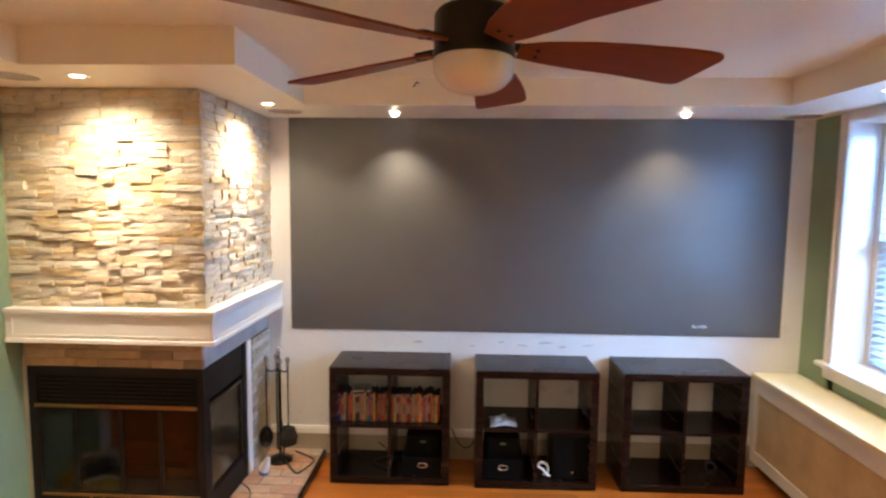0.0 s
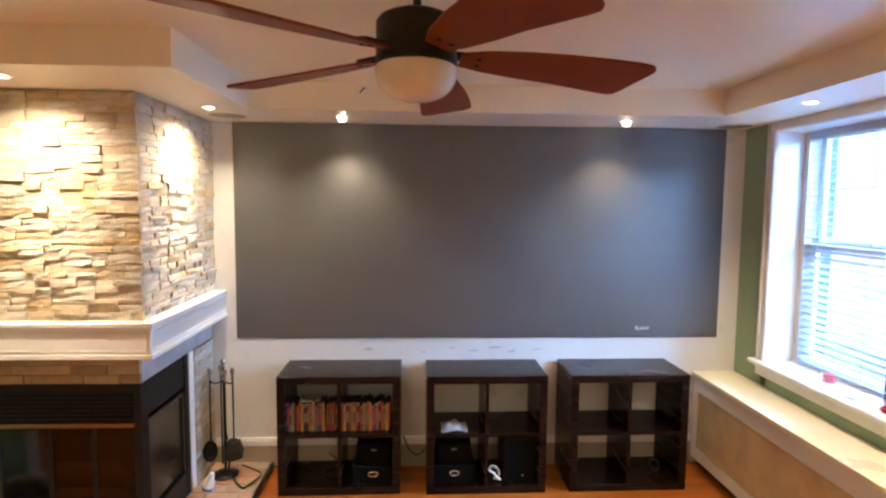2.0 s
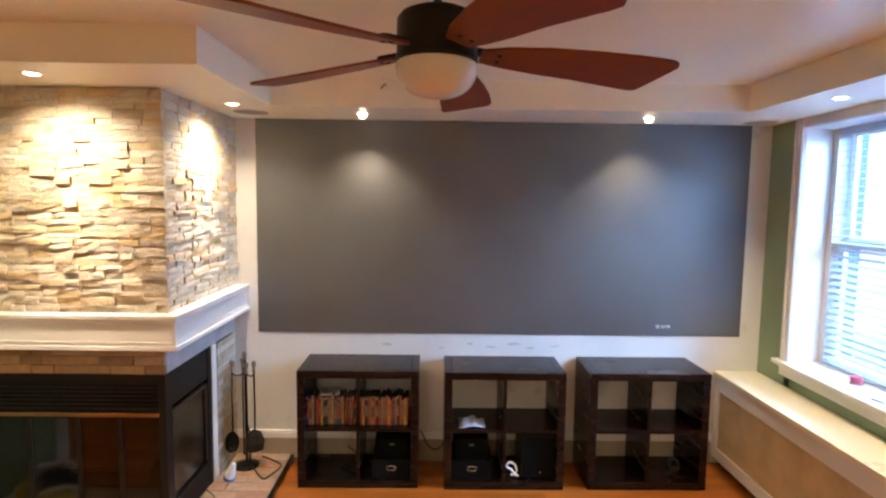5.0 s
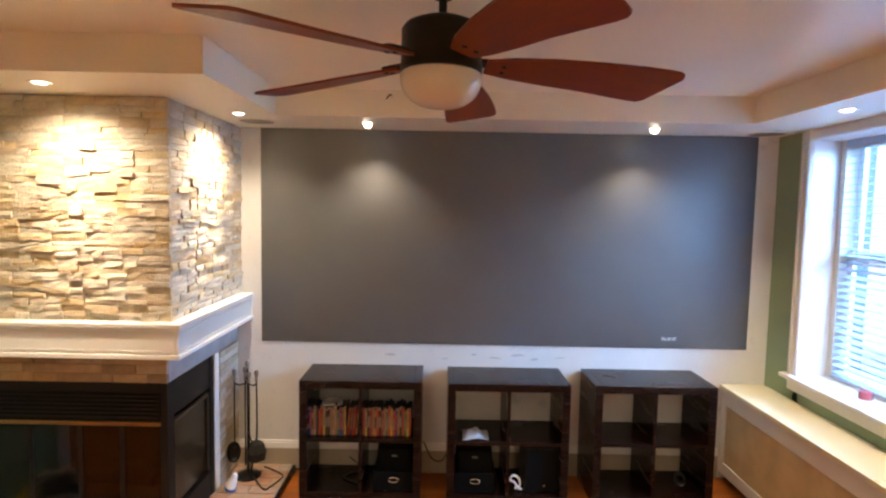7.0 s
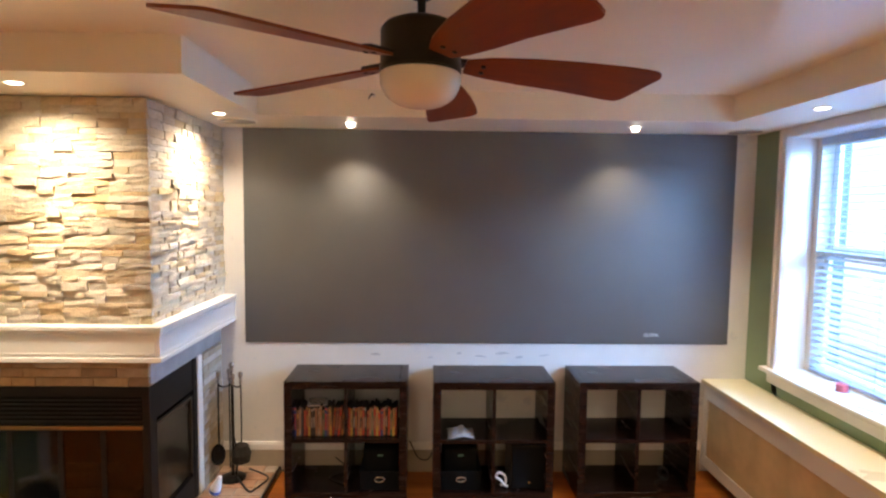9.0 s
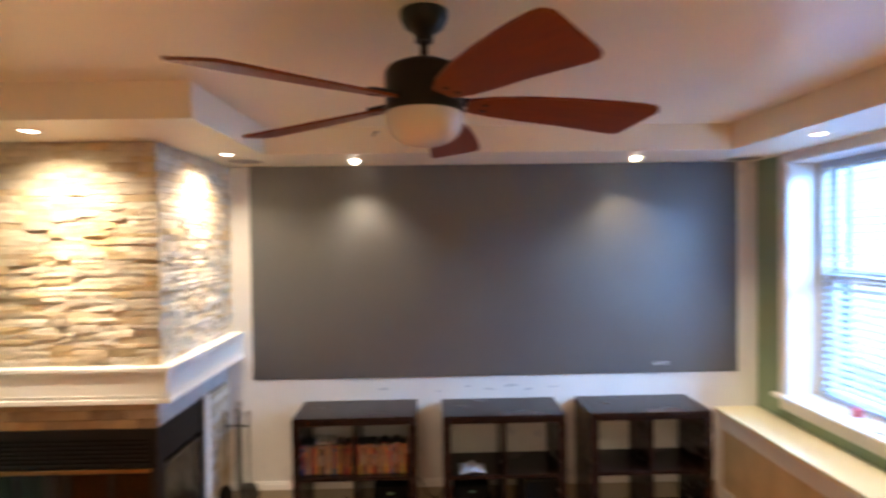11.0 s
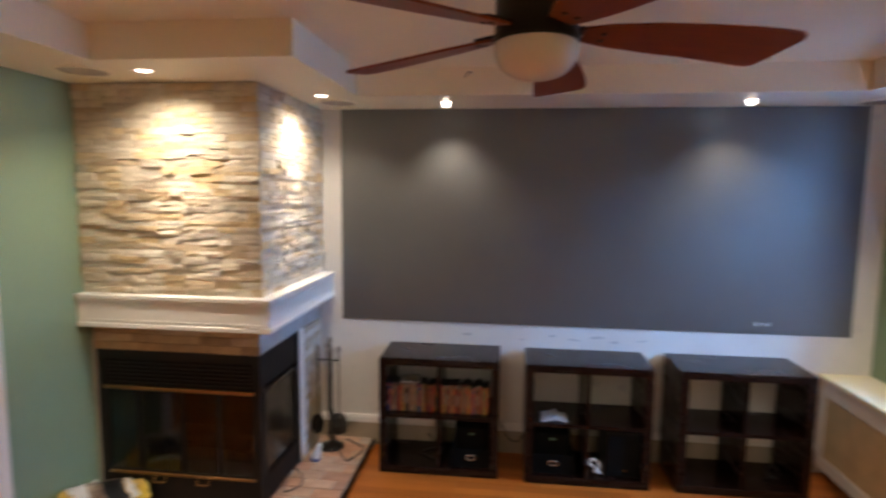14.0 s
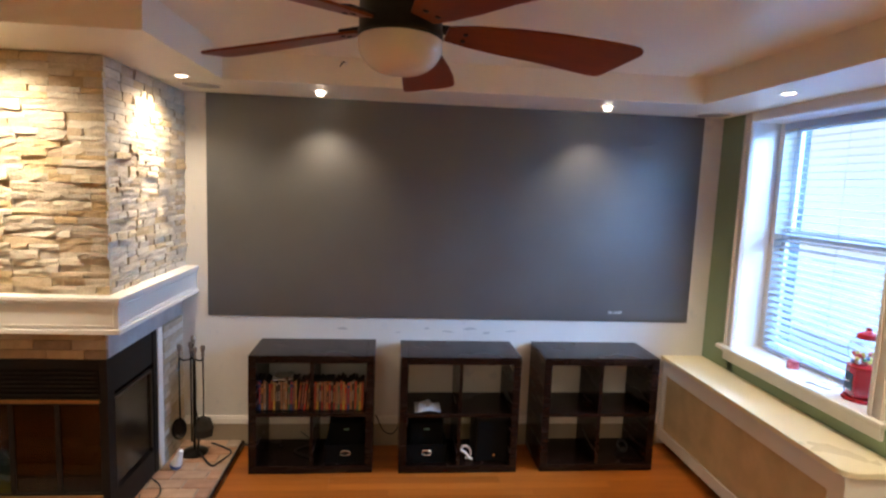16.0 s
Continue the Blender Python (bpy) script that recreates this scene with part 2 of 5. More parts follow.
dvd_mats = [mat("case_sleeve", tuple(min(0.8, k * 1.15) for k in c), 0.35, var=0.26, scale=40, fine=120, bump=0.0004) for c in DVD_COLORS]
title_mats = [mat("spine_title", c, 0.4, var=0.2, scale=60, fine=200, bump=0) for c in ((0.32, 0.22, 0.15), (0.3, 0.16, 0.07), (0.36, 0.33, 0.3), (0.5, 0.06, 0.04), (0.34, 0.17, 0.1), (0.35, 0.2, 0.05), (0.03, 0.03, 0.03))]


# ---- building helpers ----
def finish(bm, smooth=False, angle=40):
    me = bpy.data.meshes.new("mesh")
    bmesh.ops.recalc_face_normals(bm, faces=bm.faces[:])
    bm.to_mesh(me)
    bm.free()
    if smooth:
        me.shade_smooth()
        me.set_sharp_from_angle(angle=radians(angle))
    return me


def part(name, bm, material, parent=None, label="", smooth=False, m=None):
    me = finish(bm, smooth) if isinstance(bm, bmesh.types.BMesh) else bm
    if not me.materials:
        me.materials.append(material)
    o = new(name, me)
    if parent is not None:
        o.parent = parent
    if m is not None:
        o.matrix_basis = m
    return tagged(o, label)


def thing(name, m, label, category, group="", kind=""):
    o = new(name)
    o.matrix_basis = m
    return tagged(o, label, category, group, kind)


def B(*boxes, bevel=0.0, seg=1):
    """A mesh of boxes, each (x0, y0, z0, x1, y1, z1)."""
    bm = bmesh.new()
    for x0, y0, z0, x1, y1, z1 in boxes:
        v = [bm.verts.new(p) for p in ((x0, y0, z0), (x1, y0, z0), (x1, y1, z0), (x0, y1, z0), (x0, y0, z1), (x1, y0, z1), (x1, y1, z1), (x0, y1, z1))]
        for f in ((3, 2, 1, 0), (4, 5, 6, 7), (0, 1, 5, 4), (1, 2, 6, 5), (2, 3, 7, 6), (3, 0, 4, 7)):
            bm.faces.new([v[i] for i in f])
    if bevel:
        bmesh.ops.bevel(bm, geom=bm.edges[:], offset=bevel, segments=seg, affect='EDGES', profile=0.5)
    return bm


def lathe(profile, n=24, bm=None, at=(0, 0, 0)):
    """A turned form: profile of (radius, height)."""
    bm = bm or bmesh.new()
    rings = []
    for r, z in profile:
        if r < 1e-5:
            rings.append([bm.verts.new((at[0], at[1], at[2] + z))])
        else:
            rings.append([bm.verts.new((at[0] + r * math.cos(2 * math.pi * i / n), at[1] + r * math.sin(2 * math.pi * i / n), at[2] + z)) for i in range(n)])
    for a, b in zip(rings, rings[1:]):
        for i in range(n):
            j = (i + 1) % n
            if len(a) == 1 and len(b) == 1:
                continue
            if len(a) == 1:
                bm.faces.new((a[0], b[j], b[i]))
            elif len(b) == 1:
                bm.faces.new((a[i], a[j], b[0]))
            else:
                bm.faces.new((a[i], a[j], b[j], b[i]))
    return bm


def tube(points, r, n=8, bm=None):
    """A rod of radius r along points."""
    bm = bm or bmesh.new()
    pts = [Vector(p) for p in points]
    rings = []
    up = Vector((0.31, 0.17, 0.93)).normalized()
    for i, p in enumerate(pts):
        d = (pts[min(i + 1, len(pts) - 1)] - pts[max(i - 1, 0)]).normalized()
        s = d.cross(up)
        if s.length < 1e-3:
            s = d.cross(Vector((1, 0, 0)))
        s.normalize()
        t = s.cross(d)
        rr = r[i] if isinstance(r, (list, tuple)) else r
        rings.append([bm.verts.new(p + rr * (math.cos(2 * math.pi * k / n) * s + math.sin(2 * math.pi * k / n) * t)) for k in range(n)])
    for a, b in zip(rings, rings[1:]):
        for k in range(n):
            bm.faces.new((a[k], a[(k + 1) % n], b[(k + 1) % n], b[k]))
    bm.faces.new(rings[0][::-1])
    bm.faces.new(rings[-1])
    return bm


def smooth_path(points, n=8):
    """Points along a curve through the given ones."""
    p = [Vector(q) for q in points]
    p = [2 * p[0] - p[1]] + p + [2 * p[-1] - p[-2]]
    out = []
    for i in range(1, len(p) - 2):
        a, b, c, d = p[i - 1:i + 3]
        for k in range(n):
            t = k / n
            out.append(0.5 * (2 * b + (c - a) * t + (2 * a - 5 * b + 4 * c - d) * t * t + (3 * b - a - 3 * c + d) * t ** 3))
    return out + [p[-2]]


def prism(outline, z0, z1, bevel=0.0):
    """An upright prism on an outline of (x, y)."""
    bm = bmesh.new()
    lo = [bm.verts.new((x, y, z0)) for x, y in outline]
    hi = [bm.verts.new((x, y, z1)) for x, y in outline]
    n = len(lo)
    bm.faces.new(lo[::-1])
    bm.faces.new(hi)
    for i in range(n):
        bm.faces.new((lo[i], lo[(i + 1) % n], hi[(i + 1) % n], hi[i]))
    if bevel:
        bmesh.ops.bevel(bm, geom=bm.edges[:], offset=bevel, segments=2, affect='EDGES', profile=0.5)
    return bm


def lumpy(bm, amount, scale, seed=0.0):
    for v in bm.verts:
        v.co += noise.noise_vector(v.co * scale + Vector((seed, seed, seed))) * amount
    return bm


def structure(name, bm, material, label, category, smooth=False):
    return tagged(part(name, bm, material, smooth=smooth), label, category, kind="structure")


# ---- the room ----
XL, XR, YB, YF = -2.53, 2.275, 4.33, -1.6
ZS, ZC = 2.446, 2.606
DOOR_Y0, DOOR_Y1, DOOR_Z = 0.72, 2.675, 2.2
WIN_Y0, WIN_Y1, WIN_Z0, WIN_Z1 = 2.87, 3.965, 0.865, 2.385
REVEAL = 0.25

structure("floor_base", B((XL - 0.15, YF - 0.15, -0.12, XR + 0.3, YB + 0.15, -0.022)), oak_far, "wooden subfloor beneath the oak strips", "floor")
structure("ceiling", B((XL - 0.15, YF - 0.15, ZC, XR + 0.3, YB + 0.15, ZC + 0.12)), ceiling_paint, "smooth cream painted tray ceiling", "ceiling")
# the dropped border round the tray, with its step round the chimney
SX0, SX1, SY1 = -2.0, 1.80, 3.79
sb = bmesh.new()
for part_box in ((XL, YF, SX0, YB), (SX1, YF, XR, YB), (SX0, SY1, SX1, YB), (SX0, 2.8, -1.06, SY1), (SX0, YF, SX1, -0.9)):
    x0, y0, x1, y1 = part_box
    tmp = B((x0, y0, ZS, x1, y1, ZC + 0.004))
    me_tmp = bpy.data.meshes.new("tmp")
    tmp.to_mesh(me_tmp)
    tmp.free()
    sb.from_mesh(me_tmp)
    bpy.data.meshes.remove(me_tmp)
structure("ceiling_soffit", sb, soffit_paint, "dropped cream painted soffit round the tray ceiling", "soffit")

structure("wall_north", B((XL - 0.15, YB, -0.02, XR + 0.3, YB + 0.15, ZC)), patched, "off-white patched wall behind the shelves", "wall")
structure("wall_south", B((XL - 0.15, YF - 0.15, -0.02, XR + 0.3, YF, ZC)), cream, "plain cream wall", "wall")
structure("wall_west", B((XL - 0.15, DOOR_Y1, -0.02, XL, YB, ZC), (XL - 0.15, YF, -0.02, XL, DOOR_Y0, ZC), (XL - 0.15, DOOR_Y0, DOOR_Z, XL, DOOR_Y1, ZC)),
          green, "sage green painted wall with a wide opening", "wall")
SPLAY = 0.055
WALL_E = XR + 0.3
east = B((XR, WIN_Y0, -0.02, WALL_E, WIN_Y1 + SPLAY, WIN_Z0 - 0.03), (XR, WIN_Y0, WIN_Z1, WALL_E, WIN_Y1 + SPLAY, ZC), (XR, YF, -0.02, WALL_E, WIN_Y0, ZC))
structure("wall_east", east, green, "sage green painted wall round a deep window", "wall")
structure("wall_east_pier", prism([(XR, WIN_Y1), (XR + REVEAL, WIN_Y1 + SPLAY), (WALL_E, WIN_Y1 + SPLAY), (WALL_E, YB), (XR, YB)], -0.02, ZC), green, "narrow sage green wall between window and corner", "wall")
# painted projection screen on the wall
structure("projection_screen", B((-1.327, YB - 0.006, 0.945, 2.128, YB - 0.001, ZS - 0.002)), screen_paint, "dark grey projection screen painted on the wall", "screen")


def text_strip():
    cu = bpy.data.curves.new("words", 'FONT')
    cu.body, cu.size, cu.extrude, cu.align_x = "BLANK", 0.034, 0.0004, 'CENTER'
    o = bpy.data.objects.new("words", cu)
    scene.collection.objects.link(o)
    me = bpy.data.meshes.new_from_object(o.evaluated_get(bpy.context.evaluated_depsgraph_get()))
    bpy.data.objects.remove(o)
    return me


tag = thing("wall_label", pose(1.572, YB - 0.008, 1.003), "small white lettering on the grey screen", "label")
part("lettering", text_strip(), paper, tag, m=pose(0, -0.0004, 0, 90, 0, 0))


def wall_smear(x, z, w, h, seed):
    """A thin, ragged smear of filler on the wall under the screen."""
    r = random.Random(seed)
    n = 18
    outline = []
    for k in range(n):
        a = 2 * math.pi * k / n
        f = r.uniform(0.6, 1.1)
        outline.append((w / 2 * f * math.cos(a), h / 2 * f * math.sin(a)))
    bm = prism(outline, 0.0, 0.0012)
    o = part("filler_smear", bm, filler_grey, m=pose(x, YB, z, 90, r.uniform(-6, 6), 0))
    tagged(o, "thin grey filler smear on the white wall", "wall patch", "filler smears on the wall")


for k, (sx, sz, sw, sh) in enumerate(((-0.41, 0.862, 0.09, 0.022), (0.19, 0.872, 0.05, 0.016), (0.34, 0.85, 0.12, 0.014), (0.5, 0.873, 0.13, 0.02), (0.62, 0.845, 0.06, 0.026), (0.8, 0.86, 0.1, 0.012), (-0.02, 0.84, 0.05, 0.01))):
    wall_smear(sx, sz, sw, sh, 40 + k)


def board(name, x0, y0, x1, y1, h, t=0.016, material=None):
    """A skirting board along a wall, with a moulded top."""
    d = Vector((x1 - x0, y1 - y0, 0))
    L = d.length
    o = part(name, B((0, -t, 0, L, 0, h - 0.055)), material or tan_paint)
    o.matrix_basis = Matrix.Translation((x0, y0, 0)) @ Matrix.Rotation(math.atan2(d.y, d.x), 4, 'Z')
    part("cap_moulding", B((0, -t * 1.1, h - 0.055, L, 0, h - 0.015), (0, -t * 0.8, h - 0.015, L, 0, h)), cap_lit, o, "white cap moulding")
    return tagged(o, "tan skirting board with a white cap along the wall", "baseboard", kind="structure")


board("baseboard", -1.5, YB, 1.96, YB, 0.22)
board("baseboard", XL, DOOR_Y1 + 0.1, XL, 3.3, 0.16).matrix_basis = Matrix.Translation((XL, 2.785, 0)) @ Matrix.Rotation(radians(90), 4, 'Z')


# ---- cased opening to the dining room ----
def casing():
    o = thing("door_casing", pose(0, 0, 0), "white fluted wooden casing round the wide opening", "door casing", kind="structure")
    w = 0.085
    for y0, y1, nm in ((DOOR_Y1, DOOR_Y1 + w, "side_casing"), (DOOR_Y0 - w, DOOR_Y0, "side_casing")):
        part(nm, B((XL, y0, 0, XL + 0.02, y1, DOOR_Z + w), (XL + 0.02, y0 + 0.012, 0, XL + 0.027, y0 + 0.03, DOOR_Z + w), (XL + 0.02, y1 - 0.03, 0, XL + 0.03, y1 - 0.008, DOOR_Z + w)), white_paint, o)
    part("head_casing", B((XL, DOOR_Y0, DOOR_Z, XL + 0.021, DOOR_Y1, DOOR_Z + w), (XL + 0.021, DOOR_Y0, DOOR_Z + 0.01, XL + 0.027, DOOR_Y1, DOOR_Z + 0.03),
                          (XL + 0.021, DOOR_Y0, DOOR_Z + 0.048, XL + 0.027, DOOR_Y1, DOOR_Z + 0.06), (XL + 0.02, DOOR_Y0 - w, DOOR_Z + w - 0.022, XL + 0.035, DOOR_Y1 + w, DOOR_Z + w)), white_paint, o)
    part("jamb", B((XL - 0.15, DOOR_Y1 - 0.012, 0, XL + 0.001, DOOR_Y1 + 0.001, DOOR_Z)), white_paint, o)
    part("jamb", B((XL - 0.15, DOOR_Y0 - 0.001, 0, XL + 0.001, DOOR_Y0 + 0.012, DOOR_Z)), white_paint, o)
    part("head_jamb", B((XL - 0.15, DOOR_Y0, DOOR_Z - 0.012, XL + 0.001, DOOR_Y1, DOOR_Z + 0.001)), white_paint, o)


casing()


# ---- recessed lamps and ceiling speakers ----
def downlight(x, y, target, watts, degrees=75, gimbal=False, halo=0):
    o = thing("recessed_downlight", pose(x, y, ZS), "lit white recessed downlight in the soffit, seen or added unseen as fill", "downlight", "recessed downlights")
    part("trim_ring", lathe([(0.034, 0.002), (0.038, -0.003), (0.048, -0.004), (0.052, 0.001)], 28), white_paint, o, smooth=True)
    drop = -0.001
    face = [(0.0, drop - 0.006), (0.024, drop - 0.004), (0.033, drop + 0.002), (0.0335, 0.002)]
    if gimbal:
        face = [(0.0, -0.03), (0.012, -0.029), (0.021, -0.024), (0.025, -0.014), (0.026, 0.002)]
    part("lamp_face", lathe(face, 24), bulb, o, "glowing lamp face", smooth=True)
    spot((x, y, ZS - (0.08 if gimbal else 0.045)), target, watts, degrees)
    if halo:
        spot((x, y, ZS - 0.045), target, halo, 145)


for lx, ly, goal, watts, cone in (
        (-2.17, 1.36, (-2.66, 1.36, 1.4), 29, 132), (-2.19, 2.12, (-2.68, 2.12, 1.4), 29, 132),
        (-1.9, 3.02, (-1.9, 3.31, 0.9), 100, 52), (-1.272, 3.763, (-1.475, 3.763, 0.9), 90, 52),
        (-0.547, 4.05, (-0.55, 4.33, 1.15), 44, 106), (1.299, 4.05, (1.29, 4.33, 1.15), 33, 106),
        (1.99, 3.30, (1.9, 3.2, 0), 68, 120),
        # the five at x, y below are unseen, added to fill the room
        (-2.17, 0.55, (-1.9, 0.6, 0), 110, 150), (-1.2, -1.25, (-1.2, -1.0, 0.5), 170, 160),
        (1.99, 1.6, (1.9, 1.8, 0), 100, 140), (1.99, 0.4, (1.9, 0.5, 0), 85, 150), (0.9, -1.25, (0.9, -1.0, 0.5), 108, 160)):
    downlight(lx, ly, goal, watts, cone, abs(ly - 4.05) < 0.01, (0 if cone != 52 else 56 if ly < 3.5 else 60))


def ceiling_speaker(x, y, r=0.12):
    o = thing("ceiling_speaker", pose(x, y, ZS), "round flush ceiling speaker with a pale grey grille", "speaker", "ceiling speakers")
    part("rim", lathe([(r - 0.012, 0.0), (r - 0.01, -0.007), (r, -0.005), (r + 0.001, 0.001)], 32), soffit_paint, o, smooth=True)
    part("grille", lathe([(0, -0.006), (r * 0.6, -0.006), (r - 0.011, -0.004), (r - 0.011, 0.001)], 32), speaker_grey, o, "perforated grille", smooth=True)


for sx, sy in ((-2.2, 3.0), (-1.255, 4.03), (2.09, 4.165)):
    ceiling_speaker(sx, sy)

hook = thing("ceiling_wire", pose(-0.37, SY1, 2.57), "short loose wire end sticking out of the soffit", "wire")
part("plate", lathe([(0, 0.0), (0.012, 0.0), (0.014, 0.006), (0, 0.008)], 12), white_paint, hook, m=pose(0, 0, 0, 90, 0, 0))
part("wire", tube(smooth_path([(0, 0, 0), (-0.012, -0.02, 0.004), (-0.02, -0.03, -0.012), (-0.032, -0.026, -0.026)]), 0.004, 6), cable_black, hook, "black wire")


# ---- ceiling fan ----
def ceiling_fan():
    o = thing("ceiling_fan", pose(-0.062, 2.12, ZC) @ Matrix.Rotation(radians(0.5), 4, 'Y') @ Matrix.Rotation(radians(-1.1), 4, 'X') @ pose(0, 0, -ZC), "bronze ceiling fan with five cherry blades and an opal bowl light", "ceiling fan")
    part("canopy", lathe([(0.0, ZC), (0.072, ZC), (0.072, ZC - 0.02), (0.06, ZC - 0.045), (0.035, ZC - 0.062), (0.028, ZC - 0.07), (0.028, ZC - 0.09), (0, ZC - 0.09)], 28), bronze, o, smooth=True)
    part("downrod", lathe([(0.012, ZC - 0.08), (0.012, 2.44)], 14), bronze, o, smooth=True)
    part("motor_housing", lathe([(0, 2.456), (0.03, 2.456), (0.075, 2.449), (0.108, 2.434), (0.118, 2.42), (0.118, 2.325), (0.121, 2.32), (0.121, 2.303), (0.114, 2.296), (0, 2.296)], 40), bronze, o, smooth=True)
    bowl = [(0.116, 2.298), (0.12, 2.294)]
    bowl += [(0.12 * math.cos(a) ** 0.8, 2.288 - 0.088 * math.sin(a) ** 0.9) for a in [i * math.pi / 2 / 9 for i in range(10)]]
    part("light_bowl", lathe(bowl, 40), opal, o, "unlit cream opal glass bowl", smooth=True)
    for i in range(5):
        a = 223.0 - 72 * i
        b = bmesh.new()
        # the blade's outline along its length: a slim root, a wide body, a slanted rounded tip
        edges = [(0.13, -0.03, 0.13, 0.03), (0.2, -0.052, 0.2, 0.045), (0.32, -0.071, 0.31, 0.058), (0.45, -0.081, 0.43, 0.066), (0.58, -0.085, 0.54, 0.08),
                 (0.655, -0.083, 0.61, 0.089), (0.688, -0.079, 0.64, 0.09), (0.703, -0.07, 0.656, 0.083), (0.709, -0.054, 0.665, 0.066)]
        rows = [[(1.015 * (x0 + (x1 - x0) * k / 4), 1.18 * (y0 + (y1 - y0) * k / 4)) for k in range(5)] for x0, y0, x1, y1 in edges]
        top = [[b.verts.new((x, y, 0.004)) for x, y in r] for r in rows]
        bot = [[b.verts.new((x, y, -0.004)) for x, y in r] for r in rows]
        for k in range(len(rows) - 1):
            for j in range(4):
                b.faces.new((top[k][j], top[k][j + 1], top[k + 1][j + 1], top[k + 1][j]))
                b.faces.new((bot[k][j + 1], bot[k][j], bot[k + 1][j], bot[k + 1][j + 1]))
            for j in (0, 4):
                b.faces.new((top[k][j], top[k + 1][j], bot[k + 1][j], bot[k][j]))
        for j in range(4):
            b.faces.new((top[0][j], top[0][j + 1], bot[0][j + 1], bot[0][j]))
            b.faces.new((top[-1][j + 1], top[-1][j], bot[-1][j], bot[-1][j + 1]))
        m = pose(0, 0, 2.335, 0, 0, a) @ Matrix.Rotation(radians(2.9), 4, 'Y') @ Matrix.Rotation(radians(-12.5), 4, 'X')
        blade = part("blade", b, fan_wood, o, "cherry wood blade", smooth=True, m=m)
        iron_bm = B((0.1, -0.02, 0.0045, 0.2, 0.02, 0.016), bevel=0.003)
        part("blade_iron", iron_bm, bronze, blade)
        for sx, sy in ((0.185, 0.018), (0.185, -0.018)):
            part("screw", lathe([(0.008, -0.004), (0.007, -0.0075), (0, -0.0085)], 10, at=(sx, sy, 0)), bronze, blade)


ceiling_fan()


# ---- window, sill and blind on the east wall ----
def east_window(name, WIN_Y0, WIN_Y1, splay, label):
    w = thing(name, pose(0, 0, 0), label, "window", kind="structure")
    xo = XR + REVEAL
    part("reveal_lining", prism([(XR - 0.001, WIN_Y1 - 0.003), (xo, WIN_Y1 + splay - 0.003), (xo, WIN_Y1 + splay - 0.0005), (XR - 0.001, WIN_Y1 - 0.0005)], WIN_Z0, WIN_Z1), white_paint, w)
    part("blind_stop", B((xo - 0.045, WIN_Y1 - 0.004, WIN_Z0, xo + 0.05, WIN_Y1 + splay - 0.004, WIN_Z1 - 0.002), bevel=0.002), stop_paint, w, "cream painted window stop")
    part("blind_stop", B((xo - 0.045, WIN_Y0 + 0.002, WIN_Z1 - 0.05, xo - 0.03, WIN_Y1 - 0.004, WIN_Z1 - 0.002), bevel=0.002), stop_paint, w, "cream painted window stop")
    part("reveal_lining", B((XR - 0.001, WIN_Y0 - 0.001, WIN_Z0, xo + 0.05, WIN_Y0 + 0.002, WIN_Z1)), white_paint, w)
    part("head_lining", B((XR - 0.001, WIN_Y0, WIN_Z1 - 0.002, xo + 0.05, WIN_Y1 + splay, WIN_Z1 + 0.001)), white_paint, w)
    for y0, y1 in ((WIN_Y1, WIN_Y1 + 0.085), (WIN_Y0 - 0.085, WIN_Y0)):
        part("window_casing", B((XR - 0.018, y0, WIN_Z0, XR, y1, ZS - 0.001), (XR - 0.026, y0 + 0.006, WIN_Z0, XR - 0.018, y0 + 0.022, ZS - 0.001), (XR - 0.026, y1 - 0.022, WIN_Z0, XR - 0.018, y1 - 0.004, ZS - 0.001)), white_paint, w)
    part("head_casing", B((XR - 0.018, WIN_Y0, WIN_Z1, XR, WIN_Y1, ZS - 0.001), (XR - 0.025, WIN_Y0, WIN_Z1 + 0.006, XR - 0.018, WIN_Y1, WIN_Z1 + 0.02)), white_paint, w)
    part("window_sill", B((XR - 0.06, WIN_Y0 - 0.12, WIN_Z0 - 0.028, xo + 0.06, WIN_Y1 + 0.12, WIN_Z0), bevel=0.006, seg=2), white_paint, w, "white painted sill")
    part("apron", B((XR - 0.02, WIN_Y0 - 0.085, WIN_Z0 - 0.1, XR, WIN_Y1 + 0.085, WIN_Z0 - 0.028), (XR - 0.028, WIN_Y0 - 0.085, WIN_Z0 - 0.045, XR - 0.02, WIN_Y1 + 0.085, WIN_Z0 - 0.03)), white_paint, w)
    f = 0.05
    zm = 1.66
    x0, x1 = xo + 0.01, xo + 0.05
    for z0, z1, dx in ((WIN_Z0, zm + 0.02, 0.0), (zm - 0.02, WIN_Z1, 0.03)):
        part("sash", B((x0 + dx, WIN_Y0, z0, x1 + dx - 0.012, WIN_Y0 + f, z1), (x0 + dx, WIN_Y1 - f, z0, x1 + dx - 0.012, WIN_Y1, z1), (x0 + dx, WIN_Y0 + f, z0, x1 + dx - 0.012, WIN_Y1 - f, z0 + f), (x0 + dx, WIN_Y0 + f, z1 - f, x1 + dx - 0.012, WIN_Y1 - f, z1)), white_paint, w)
        pane = part("pane", B((x0 + dx + 0.012, WIN_Y0 + f, z0 + f, x0 + dx + 0.016, WIN_Y1 - f, z1 - f)), clear, w)
        pane.visible_shadow = False


east_window("window_1", WIN_Y0, WIN_Y1, SPLAY, "white painted sash window set in a deep reveal")


